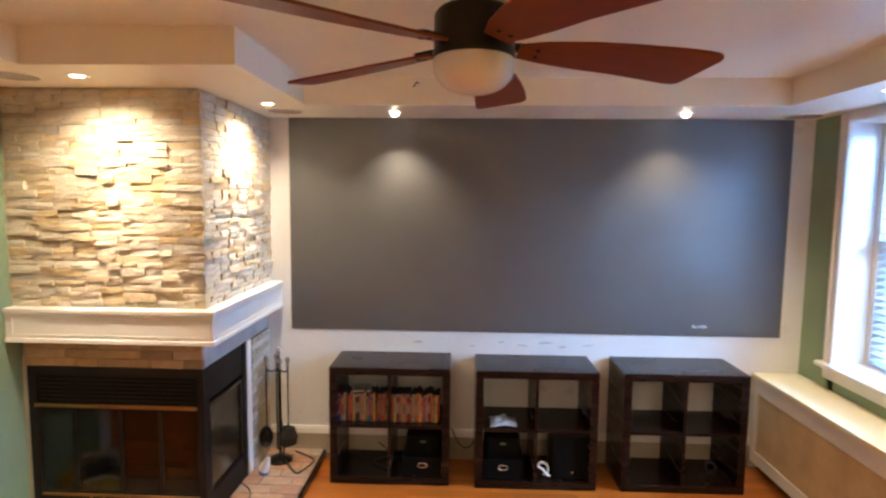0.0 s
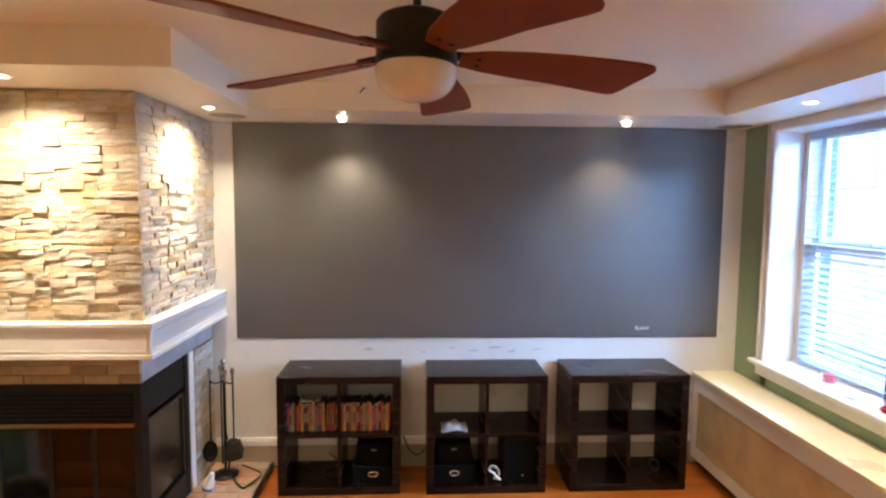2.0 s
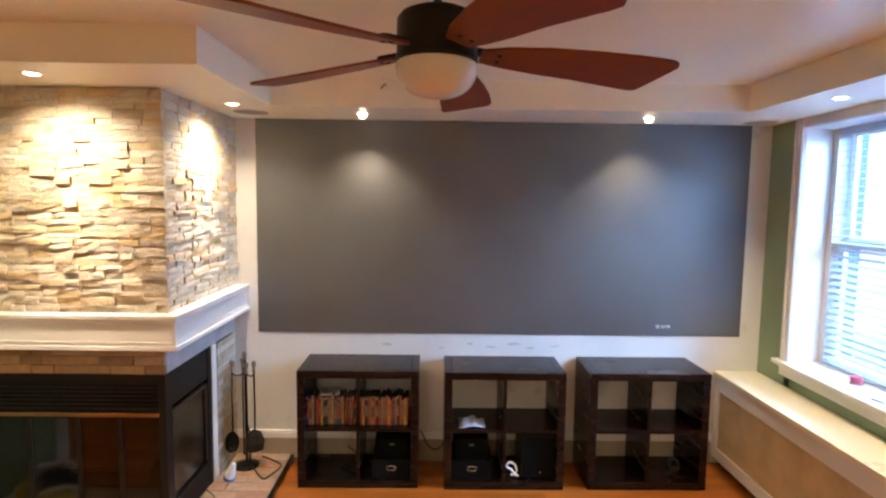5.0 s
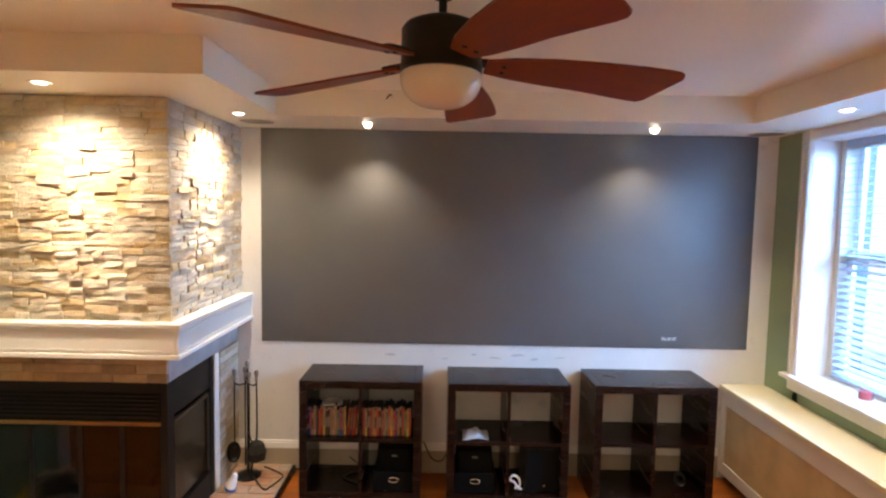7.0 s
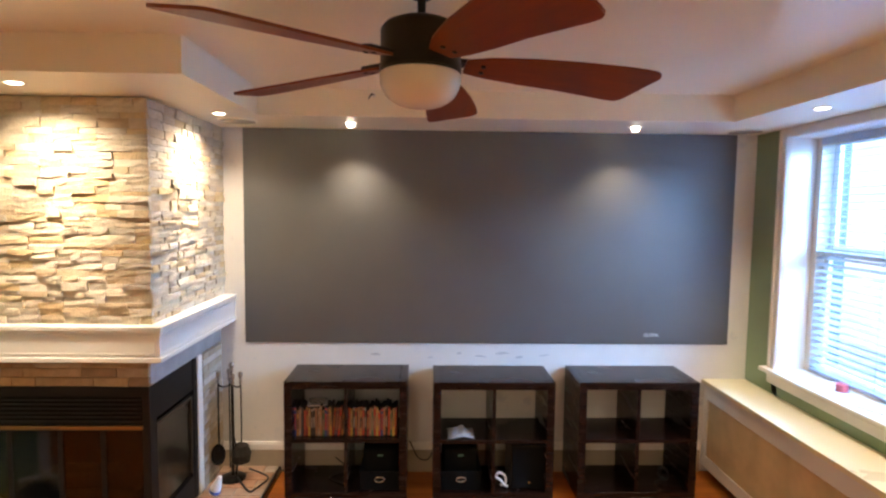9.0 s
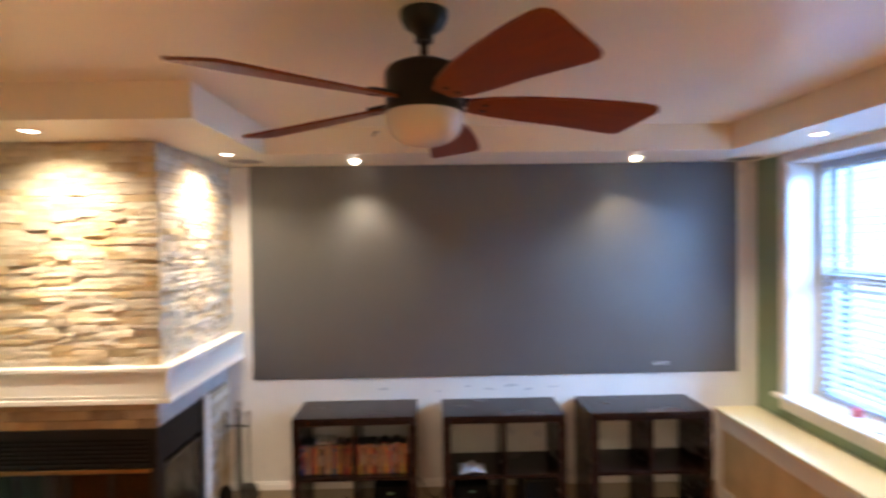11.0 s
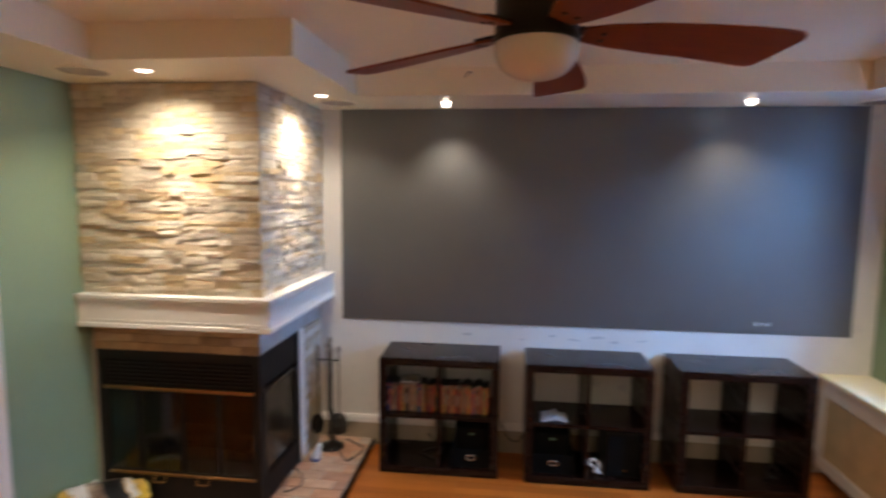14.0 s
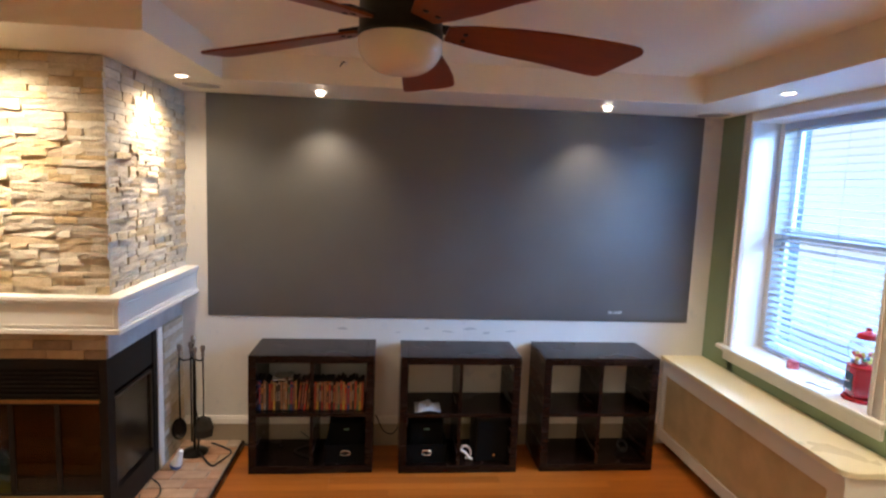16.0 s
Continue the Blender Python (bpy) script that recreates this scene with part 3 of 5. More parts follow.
def venetian_blind():
    o = thing("venetian_blind", pose(XR + REVEAL - 0.03, 0, 0), "white slatted venetian blind, lowered, slats half open", "blind")
    y0, y1 = WIN_Y0 + 0.012, WIN_Y1 - 0.012
    part("headrail", B((-0.028, y0, WIN_Z1 - 0.045, 0.028, y1, WIN_Z1 - 0.004), bevel=0.003), slat_daylit, o)
    part("bottom_rail", B((-0.025, y0, WIN_Z0 + 0.006, 0.025, y1, WIN_Z0 + 0.026), bevel=0.004), slat_daylit, o)
    bm = bmesh.new()
    prof = [(-0.024, 0.0), (-0.012, 0.0016), (0.0, 0.0021), (0.012, 0.0016), (0.024, 0.0)]
    up = [[bm.verts.new((x, y, z)) for x, z in prof] for y in (y0, y1)]
    dn = [[bm.verts.new((x, y, z - 0.0015)) for x, z in prof] for y in (y0, y1)]
    for k in range(4):
        bm.faces.new((up[0][k], up[0][k + 1], up[1][k + 1], up[1][k]))
        bm.faces.new((dn[0][k + 1], dn[0][k], dn[1][k], dn[1][k + 1]))
    for e in (0, 1):
        bm.faces.new([up[e][k] for k in range(5)] + [dn[e][k] for k in range(4, -1, -1)])
    for k in (0, 4):
        bm.faces.new((up[0][k], up[1][k], dn[1][k], dn[0][k]))
    me = finish(bm)
    n = 33
    for i in range(n):
        z = WIN_Z0 + 0.05 + i * (WIN_Z1 - WIN_Z0 - 0.11) / (n - 1)
        tilt = -17 if z < 1.66 else -8
        part("slat", me, slat_daylit, o, m=pose(0, 0, z, 0, tilt + random.uniform(-1.5, 1.5), 0))
    for yy in (y0 + 0.15, (y0 + y1) / 2, y1 - 0.15):
        part("ladder_cord", tube([(-0.026, yy, WIN_Z0 + 0.02), (-0.026, yy, WIN_Z1 - 0.03)], 0.0015, 5), slat_daylit, o)


venetian_blind()

# outside the window
post = thing("porch_post", pose(2.86, 4.37, -0.9), "square bluish porch post outside the window", "post")
part("shaft", B((-0.06, -0.1, 0, 0.06, 0.1, 3.6), bevel=0.006), post_blue, post)
part("base_block", B((-0.085, -0.125, 0, 0.085, 0.125, 0.3), bevel=0.008), post_blue, post)
# added plain sheet that glows in place of the bright outdoors
structure("backdrop", B((9, -18, -1.0, 9.2, 34, 7)), backdrop_mat, "plain glowing backdrop outside the window, in place of bright sky", "backdrop")
structure("ground", B((-40, -40, -1.0, 60, 60, -0.9)), snow, "pale ground outside the house", "ground")


# ---- window bench over the radiator ----
def bench():
    o = thing("radiator_bench", pose(0, 0, 0), "cream painted radiator bench with beige grille panels under the window", "radiator cover")
    xf, y0, y1, h = 1.955, 2.62, YB - 0.004, 0.695
    r = 0.07
    outline = [(XR - 0.004, y1), (xf, y1), (xf, y0 + r)]
    outline += [(xf + r - r * math.cos(a), y0 + r - r * math.sin(a)) for a in [radians(k * 15) for k in range(1, 6)]]
    outline += [(xf + r, y0), (XR - 0.004, y0)]
    part("top", prism(outline, h - 0.028, h, 0.004), bench_paint, o, "smooth cream bench top")
    xb = xf + 0.022
    ye = y0 + 0.03
    part("front_frame", B((xb, ye, h - 0.14, xb + 0.022, y1, h - 0.028), (xb, ye, 0.055, xb + 0.022, y1, 0.135), (xb, ye, 0.135, xb + 0.022, ye + 0.09, h - 0.14), (xb, y1 - 0.05, 0.135, xb + 0.022, y1, h - 0.14)), white_paint, o)
    part("bed_moulding", B((xb - 0.012, ye - 0.01, h - 0.05, xb, y1, h - 0.028)), white_paint, o)
    part("grille_panel", B((xb + 0.012, ye + 0.09, 0.135, xb + 0.018, y1 - 0.05, h - 0.14)), cane, o, "woven beige grille")
    part("end_panel", B((xb + 0.022, ye, 0.0, XR - 0.004, ye + 0.02, h - 0.028)), white_paint, o)
    part("end_stile", B((xb, ye - 0.004, 0, xb + 0.05, ye, h - 0.028), (XR - 0.06, ye - 0.004, 0, XR - 0.006, ye, h - 0.028)), white_paint, o)
    # dark strip added for the shade in the gap below the front
    part("gap_shade_strip", B((xb + 0.06, ye + 0.02, 0.0, xb + 0.075, y1, 0.055)), mat("gap_shade", (0.05, 0.04, 0.03), 0.9, bump=0), o)


bench()


# ---- fireplace ----
CX, CY = -1.475, 3.31
structure("chimney_breast", B((XL, CY + 0.0, 1.112, CX - 0.04, YB, ZS), (XL, 3.345, 0, -2.505, YB, 1.0), (-1.94, 4.02, 0, -1.53, YB, 1.0), (-2.505, 4.12, 0, -1.94, YB, 1.0)), mortar, "mortar core of the chimney breast", "chimney")
chimney = bpy.data.objects["chimney_breast"]
chimney_side = structure("chimney_return", B((CX - 0.04, CY, 1.112, CX, YB, ZS)), mortar, "stone faced return of the chimney breast", "chimney")


def by_island(material):
    """The same surface, with each joined piece taking its own colour."""
    m = material.copy()
    nt = m.node_tree
    geo = nt.nodes.new("ShaderNodeNewGeometry")
    for nd in list(nt.nodes):
        if nd.bl_idname == "ShaderNodeObjectInfo":
            for l in list(nd.outputs["Random"].links):
                nt.links.new(geo.outputs["Random Per Island"], l.to_socket)
    return m


def stone_mesh(w, h, depth, rnd):
    """A split stone, lying in x and z, its rough face towards -y."""
    nu, nv = (5, 3) if w > 0.12 else (3, 3)
    tilt_x, tilt_z = rnd.uniform(-0.004, 0.004), rnd.uniform(-0.003, 0.003)
    front, back, faces = [], [], []
    for j in range(nv):
        for i in range(nu):
            u, v = i / (nu - 1), j / (nv - 1)
            e = (i in (0, nu - 1)) + (j in (0, nv - 1))
            d = depth + tilt_x * (u - 0.5) * 2 + tilt_z * (v - 0.5) * 2 + rnd.uniform(-0.003, 0.003) - 0.002 * e
            front.append((w * u + (rnd.uniform(-0.0012, 0.0012) if i in (0, nu - 1) else rnd.uniform(-0.01, 0.01)) - w / 2, -d, h * v - h / 2 + (rnd.uniform(-0.0008, 0.0008) if j in (0, nv - 1) else rnd.uniform(-0.004, 0.004))))
    for j in range(nv - 1):
        for i in range(nu - 1):
            a = j * nu + i
            faces.append((a, a + 1, a + nu + 1, a + nu))
    ring = [i for i in range(nu)] + [j * nu + nu - 1 for j in range(1, nv)] + [(nv - 1) * nu + i for i in range(nu - 2, -1, -1)] + [j * nu for j in range(nv - 2, 0, -1)]
    n0 = len(front)
    back = [(front[k][0], 0.012, front[k][2]) for k in ring]
    for k in range(len(ring)):
        k2 = (k + 1) % len(ring)
        faces.append((ring[k2], ring[k], n0 + k, n0 + k2))
    me = bpy.data.meshes.new("stone")
    me.from_pydata(front + back, [], faces)
    me.materials.append(stone_mat)
    return me


def stone_face(parent, length, z0, z1, place, seed, relief):
    """Split ledger stones in broad courses, each course broken into blocks of two to four thin layers."""
    rnd = random.Random(seed)

    def layer(xa, xb, za, zb):
        x = xa
        while x < xb - 0.001:
            w = min(rnd.uniform(0.065, 0.18), xb - x)
            if xb - x - w < 0.06:
                w = xb - x
            depth = 0.008 + relief * rnd.random() ** 2
            o = new("stone", stone_mesh(w - 0.002, zb - za - 0.0015, depth, rnd))
            o.parent = parent
            o.matrix_basis = place(x + w / 2, (za + zb) / 2)
            x += w

    z = z0
    while z < z1 - 0.001:
        course = min(rnd.uniform(0.105, 0.14), z1 - z)
        if z1 - z - course < 0.06:
            course = z1 - z
        x = 0.0
        while x < length - 0.001:
            block = min(rnd.uniform(0.18, 0.4), length - x)
            if length - x - block < 0.15:
                block = length - x
            cuts = [0.0]
            for share in [rnd.uniform(0.7, 1.3) for k in range(max(1, min(4, round(course / 0.033 + rnd.uniform(-0.6, 0.4)))))]:
                cuts.append(cuts[-1] + share)
            for lo, hi in zip(cuts, cuts[1:]):
                layer(x, x + block, z + course * lo / cuts[-1], z + course * hi / cuts[-1])
            x += block
        z += course


structure("hearth", B((XL, 2.86, -0.02, -1.10, YB, 0.036)), grout, "raised hearth of terracotta brick with grey joints", "hearth")
hearth = bpy.data.objects["hearth"]
trim_h = thing("hearth_edging", pose(0, 0, 0), "dark wooden edging strip along the hearth", "trim", kind="structure")
part("edge_strip", B((-1.10, 2.84, -0.01, -1.08, YB - 0.02, 0.045), bevel=0.005), dark_wood, trim_h)
part("edge_strip", B((XL, 2.84, -0.01, -1.08, 2.86, 0.045), bevel=0.005), dark_wood, trim_h)

surround = structure("brick_surround", B((-2.505, 3.345, 0.95, -1.515, 3.5, 1.11), (-1.6, 3.345, 0.95, -1.515, YB, 1.11), (-1.6, 3.995, 0.0, -1.515, YB, 0.95)), grout, "washed brick band round the firebox", "brickwork")
structure("metal_corner_strip", B((-1.52, 3.93, 0.04, -1.497, 3.995, 0.95), bevel=0.003), white_paint, "white painted strip beside the firebox", "trim")


def mantel():
    o = thing("mantel_shelf", pose(0, 0, 0), "white painted moulded mantel shelf wrapping the chimney corner", "mantel")

    def ell(d, z0, z1, bevel=0.002):
        return prism([(XL + 0.002, 3.234 + d), (-1.386 - d, 3.234 + d), (-1.386 - d, YB - 0.002), (-1.5, YB - 0.002), (-1.5, 3.335), (XL + 0.002, 3.335)], z0, z1, bevel)
    part("shelf_board", ell(0.0, 1.268, 1.29, 0.003), white_paint, o)
    part("crown_moulding", ell(0.005, 1.252, 1.268), white_paint, o)
    part("frieze", ell(0.012, 1.13, 1.252), white_paint, o)
    part("bottom_moulding", ell(0.003, 1.104, 1.13, 0.004), white_paint, o)
    part("panel_bead", B((-2.49, 3.242, 1.145, -1.42, 3.248, 1.15), (-2.49, 3.242, 1.238, -1.42, 3.248, 1.243), (-1.425, 3.242, 1.15, -1.42, 3.248, 1.238), (-2.49, 3.242, 1.15, -2.485, 3.248, 1.238)), white_paint, o)
    part("panel_bead", B((-1.4, 3.27, 1.145, -1.394, 4.28, 1.15), (-1.4, 3.27, 1.238, -1.394, 4.28, 1.243)), white_paint, o)


mantel()


def insert():
    o = thing("fireplace_insert", pose(0, 0, 0), "black corner fireplace insert with glass doors and brass trim", "fireplace")
    x0, x1, y0, y1, zb, zt = -2.5, -1.505, 3.336, 3.925, 0.04, 0.948
    for nm, bx in (("firebox_side", (x0, y0 + 0.03, zb, x0 + 0.02, 4.08, zt)), ("firebox_back", (x0, 4.06, zb, -1.95, 4.08, zt)), ("firebox_return", (-1.95, 3.95, zb, -1.93, 4.08, zt)),
                   ("firebox_end", (-1.95, 3.935, zb, x1 - 0.03, 3.955, zt)), ("firebox_floor", (x0, y0 + 0.03, zb, x1 - 0.03, 4.06, zb + 0.15)), ("firebox_top", (x0, y0 + 0.03, 0.76, x1 - 0.03, 4.06, zt))):
        part(nm, B(bx), firebrick, o, "sooty brick lining")
    part("front_frame", B((x0, y0, zb, x0 + 0.05, y0 + 0.03, zt), (x1 - 0.035, y0, zb, x1, y0 + 0.035, zt), (x0 + 0.05, y0, 0.9, x1 - 0.035, y0 + 0.03, zt), (x0 + 0.05, y0 + 0.004, zb, x1 - 0.035, y0 + 0.03, 0.2), (x0 + 0.05, y0 + 0.012, 0.74, x1 - 0.035, y0 + 0.03, 0.9)), black_metal, o)
    for k in range(6):
        part("louvre", B((x0 + 0.06, -0.008, -0.008, x1 - 0.045, 0.008, 0.006)), black_metal, o, m=pose(0, y0 + 0.006, 0.765 + k * 0.023, 25, 0, 0))
    part("brass_bar", B((x0 + 0.035, y0 - 0.006, 0.716, x1 - 0.04, y0 + 0.008, 0.736), bevel=0.002), brass, o, "brass rail")
    part("brass_bar", B((x0 + 0.05, y0 - 0.004, 0.2, x1 - 0.04, y0 + 0.008, 0.214), bevel=0.002), brass, o, "brass rail")
    gx = [x0 + 0.05, -2.25, -1.985, -1.76, x1 - 0.035]
    for a, b in zip(gx, gx[1:]):
        d = part("glass_door", B((a + 0.012, y0 + 0.014, 0.226, b - 0.012, y0 + 0.019, 0.704)), door_glass, o, "smoked glass fire door")
        part("door_frame", B((a, y0 + 0.008, 0.214, a + 0.012, y0 + 0.024, 0.716), (b - 0.012, y0 + 0.008, 0.214, b, y0 + 0.024, 0.716), (a + 0.012, y0 + 0.008, 0.214, b - 0.012, y0 + 0.024, 0.226), (a + 0.012, y0 + 0.008, 0.704, b - 0.012, y0 + 0.024, 0.716)), black_metal, d)
    for hx in (-2.13, -1.86):
        part("handle", tube([(hx - 0.035, y0 - 0.002, 0.2), (hx - 0.035, y0 - 0.022, 0.17), (hx + 0.035, y0 - 0.022, 0.17), (hx + 0.035, y0 - 0.002, 0.2)], 0.005, 6), brass, o, "brass door pull")
    part("side_frame", B((x1 - 0.03, y0 + 0.035, zb, x1, y0 + 0.07, zt), (x1 - 0.03, y1 - 0.05, zb, x1, y1, zt), (x1 - 0.03, y0 + 0.07, 0.75, x1 - 0.006, y1 - 0.05, zt), (x1 - 0.03, y0 + 0.07, zb, x1 - 0.004, y1 - 0.05, 0.2)), black_metal, o)
    sd = part("side_glass", B((x1 - 0.02, y0 + 0.085, 0.226, x1 - 0.015, y1 - 0.075, 0.704)), side_fire_glass, o, "hazy smoked side glass")
    part("side_door_stile", B((x1 - 0.026, y0 + 0.07, 0.2, x1 - 0.006, y0 + 0.085, 0.72)), black_metal, sd)
    part("side_door_stile", B((x1 - 0.026, y1 - 0.075, 0.2, x1 - 0.006, y1 - 0.05, 0.72)), black_metal, sd)
    part("side_brass", B((x1 - 0.022, y0 + 0.085, 0.704, x1 - 0.004, y1 - 0.075, 0.72), (x1 - 0.012, y1 - 0.082, 0.226, x1 - 0.002, y1 - 0.074, 0.704)), mat("tarnished_brass", (0.12, 0.09, 0.06), 0.4, metal=0.8, bump=0), sd)
    # charred log inside
    part("log", lumpy(tube([(-2.3, 3.7, 0.25), (-2.0, 3.72, 0.26), (-1.75, 3.68, 0.25)], [0.05, 0.06, 0.05], 12), 0.012, 12), firebrick, o)


insert()


def fire_tools():
    o = thing("fireplace_tool_set", pose(-1.362, 4.135, 0.044) @ Matrix.Diagonal((1.0, 1.0, 1.1, 1.0)), "wrought iron fireplace tool set with pewter knobs on the hearth", "fire tools")
    part("base", lathe([(0, 0.024), (0.02, 0.024), (0.07, 0.018), (0.085, 0.008), (0.085, 0.0), (0, 0)], 28), iron, o, smooth=True)
    part("pole", lathe([(0.007, 0.02), (0.007, 0.62), (0.013, 0.63), (0.007, 0.64), (0.007, 0.68)], 12), iron, o, smooth=True)
    part("finial", lathe([(0.008, 0.68), (0.016, 0.69), (0.01, 0.7), (0.018, 0.715), (0.012, 0.735), (0, 0.74)], 14), pewter, o, smooth=True)
    arms = [(-0.082, -0.02), (0.07, -0.03), (-0.035, 0.05), (0.03, -0.06)]
    bm = bmesh.new()
    for ax, ay in arms:
        tube(smooth_path([(0, 0, 0.6), (ax * 0.6, ay * 0.6, 0.585), (ax, ay, 0.6)], 4), 0.005, 6, bm)
    part("hanger", bm, iron, o)
    for i, (ax, ay) in enumerate(arms):
        t = part("tool", tube([(ax, ay, 0.13), (ax * 1.03, ay * 1.03, 0.4), (ax, ay, 0.63)], 0.0052, 8), iron, o)
        part("knob", lathe([(0.006, 0.61), (0.012, 0.622), (0.007, 0.637), (0.014, 0.657), (0.016, 0.67), (0.01, 0.684), (0, 0.688)], 14, at=(ax, ay, 0)), pewter, t, "pewter knob", smooth=True)
        if i == 0:
            part("shovel_pan", lumpy(lathe([(0, -0.012), (0.026, -0.018), (0.042, -0.012), (0.048, 0.008), (0.044, 0.011), (0.026, -0.002), (0, 0.002)], 20), 0.006, 12), iron, t, smooth=True, m=pose(ax - 0.005, ay - 0.01, 0.165, 78, 0, 25) @ Matrix.Diagonal((1.0, 1.35, 1.0, 1.0)))
        elif i == 1:
            part("brush", lumpy(lathe([(0, 0.22), (0.022, 0.24), (0.045, 0.225), (0.06, 0.17), (0.05, 0.12), (0, 0.105)], 16, at=(ax, ay, 0)), 0.008, 40), bristle, t, "dark bristle brush")
        elif i == 2:
            part("poker_tip", tube([(ax, ay, 0.13), (ax, ay, 0.05), (ax + 0.03, ay - 0.02, 0.06)], 0.006, 6), iron, t)
        else:
            part("tongs", tube(smooth_path([(ax, ay, 0.3), (ax + 0.025, ay, 0.18), (ax + 0.012, ay, 0.05)], 5), 0.005, 6), iron, t)


fire_tools()

tube_thing = thing("caulk_tube", pose(-1.41, 3.93, 0.056, 12, 22, 0), "small white cone-shaped tube with a blue band standing on the hearth", "tube")
part("body", lathe([(0, 0), (0.034, 0.0), (0.034, 0.03), (0.03, 0.05), (0.018, 0.11), (0.012, 0.13), (0, 0.132)], 20), paper, tube_thing, smooth=True)
part("band", lathe([(0.0345, 0.004), (0.0352, 0.006), (0.0352, 0.024), (0.0345, 0.026)], 20), blue_plastic, tube_thing, "blue printed band", smooth=True)


def cable(name, pts, r, label):
    o = part(name, tube(smooth_path(pts, 7), r, 6), cable_black, smooth=True)
    return tagged(o, label, "cable")


cable("black_cable", [(-1.32, 4.1, 0.066), (-1.2, 3.95, 0.052), (-1.16, 3.98, 0.052), (-1.12, 4.12, 0.052), (-1.2, 4.2, 0.052), (-1.28, 4.22, 0.07)], 0.006, "black power cable lying looped on the brick hearth")
cable("black_cable", [(-1.5, 3.8, 0.05), (-1.42, 3.72, 0.05), (-1.38, 3.6, 0.05), (-1.45, 3.52, 0.05), (-1.49, 3.62, 0.05)], 0.004, "thin black cable lying on the brick hearth")
cable("black_cable", [(-1.09, 4.24, 0.056), (-1.0, 4.27, 0.02), (-0.9, 4.27, 0.02), (-0.8, 4.2, 0.058)], 0.005, "black cable running behind the shelf unit")
cable("black_cable", [(-0.16, 4.27, 0.25), (-0.1, 4.25, 0.14), (-0.03, 4.26, 0.12), (0.02, 4.27, 0.2)], 0.005, "black cable hanging between the shelf units")
cable("black_cable", [(-0.66, 4.12, 0.2), (-0.6, 4.1, 0.16), (-0.55, 4.15, 0.075), (-0.62, 4.2, 0.06), (-0.7, 4.12, 0.06), (-0.58, 4.03, 0.058)], 0.004, "tangled black cable inside a shelf compartment")


def log_bag():
    o = thing("firewood_bag", pose(-2.325, 3.12, 0.047, 0, 0, 57), "yellow plastic fire log bag with a printed picture", "bag")

    def skin(a, b, lift):
        """The slumped sack's surface; a and b run along and round it, b from -1 to 1 over the top."""
        ang = b * radians(118)
        ends = max(0.0, 1 - abs(a) ** 3.2) ** 0.45
        fat = 0.35 + 0.65 * ends
        sag = 1 - 0.22 * a
        p = Vector((0.215 * a, 0.15 * fat * math.sin(ang) * (1.1 if abs(b) > 0.6 else 1.0), 0.1 * sag * (1 - 0.25 * (1 - ends)) * (1.05 + math.cos(ang))))
        nz = noise.noise_vector(p * 9 + Vector((3, 1, 7))) * 0.028 + noise.noise_vector(p * 26) * 0.011
        p += nz + Vector((0, math.sin(ang), math.cos(ang))) * lift
        p.z = max(p.z, 0.0)
        return p

    def sheet(a0, a1, b0, b1, na, nb, lift):
        bm = bmesh.new()
        grid = [[bm.verts.new(skin(a0 + (a1 - a0) * i / na, b0 + (b1 - b0) * k / nb, lift)) for k in range(nb + 1)] for i in range(na + 1)]
        for i in range(na):
            for k in range(nb):
                bm.faces.new((grid[i][k], grid[i + 1][k], grid[i + 1][k + 1], grid[i][k + 1]))
        return bm, grid

    bm, grid = sheet(-1, 1, -1, 1, 26, 30, 0.0)
    bm.faces.new([row[0] for row in grid] + [row[-1] for row in reversed(grid)])
    bm.faces.new(grid[0])
    bm.faces.new(grid[-1])
    part("film", bm, yellow_film, o, smooth=True)
    for a0, a1, b0, b1, material, words in ((-0.82, 0.45, -0.78, 0.4, log_print, "printed picture of split firewood"), (-0.1, 0.42, -0.55, 0.1, cable_black, "black printed field"),
                                            (0.5, 0.7, -0.6, 0.1, paper, "white printed strip"), (-0.8, -0.45, -0.5, 0.2, paper, "pale printed strip")):
        bm, grid = sheet(a0, a1, b0, b1, 14, 14, 0.003 if material is log_print else 0.0055)
        bmesh.ops.solidify(bm, geom=bm.faces[:], thickness=0.0015)
        part("printed_panel", bm, material, o, words, smooth=True)


log_bag()


# ---- cube shelf units ----
def cube_shelf(m, label):
    o = thing("cube_shelf", m, label, "shelf unit", "cube shelf units")
    W, D, H, t = 0.79, 0.39, 0.79, 0.05
    part("top_panel", B((t + 0.0008, 0, H - t, W - t - 0.0008, D, H), bevel=0.0015), dark_wood, o)
    part("bottom_panel", B((0, 0, 0, W, D, t), bevel=0.002), dark_wood, o)
    part("side_panel", B((0, 0, t, t, D, H), bevel=0.0015), dark_wood, o)
    part("side_panel", B((W - t, 0, t, W, D, H), bevel=0.0015), dark_wood, o)
    part("divider", B((W / 2 - 0.011, 0.006, t, W / 2 + 0.011, D - 0.006, H - t)), dark_wood, o)
    part("middle_shelf", B((t, 0.004, H / 2 - 0.011, W / 2 - 0.011, D - 0.004, H / 2 + 0.011)), dark_wood, o)
    part("middle_shelf", B((W / 2 + 0.011, 0.004, H / 2 - 0.011, W - t, D - 0.004, H / 2 + 0.011)), dark_wood, o)
    return o


S1, S2, S3 = (-0.957, 3.922), (0.003, 3.915), (0.953, 3.925)
cube_shelf(pose(*S1, 0.0, 0, 0, 0.6), "black-brown cube shelf unit with a row of disc cases")
cube_shelf(pose(*S2, 0.0, 0, 0, 0.4), "black-brown cube shelf unit holding a cloth, bin and speaker")
cube_shelf(pose(*S3, 0.0, 0, 0, 0.4), "empty black-brown cube shelf unit beside the bench")

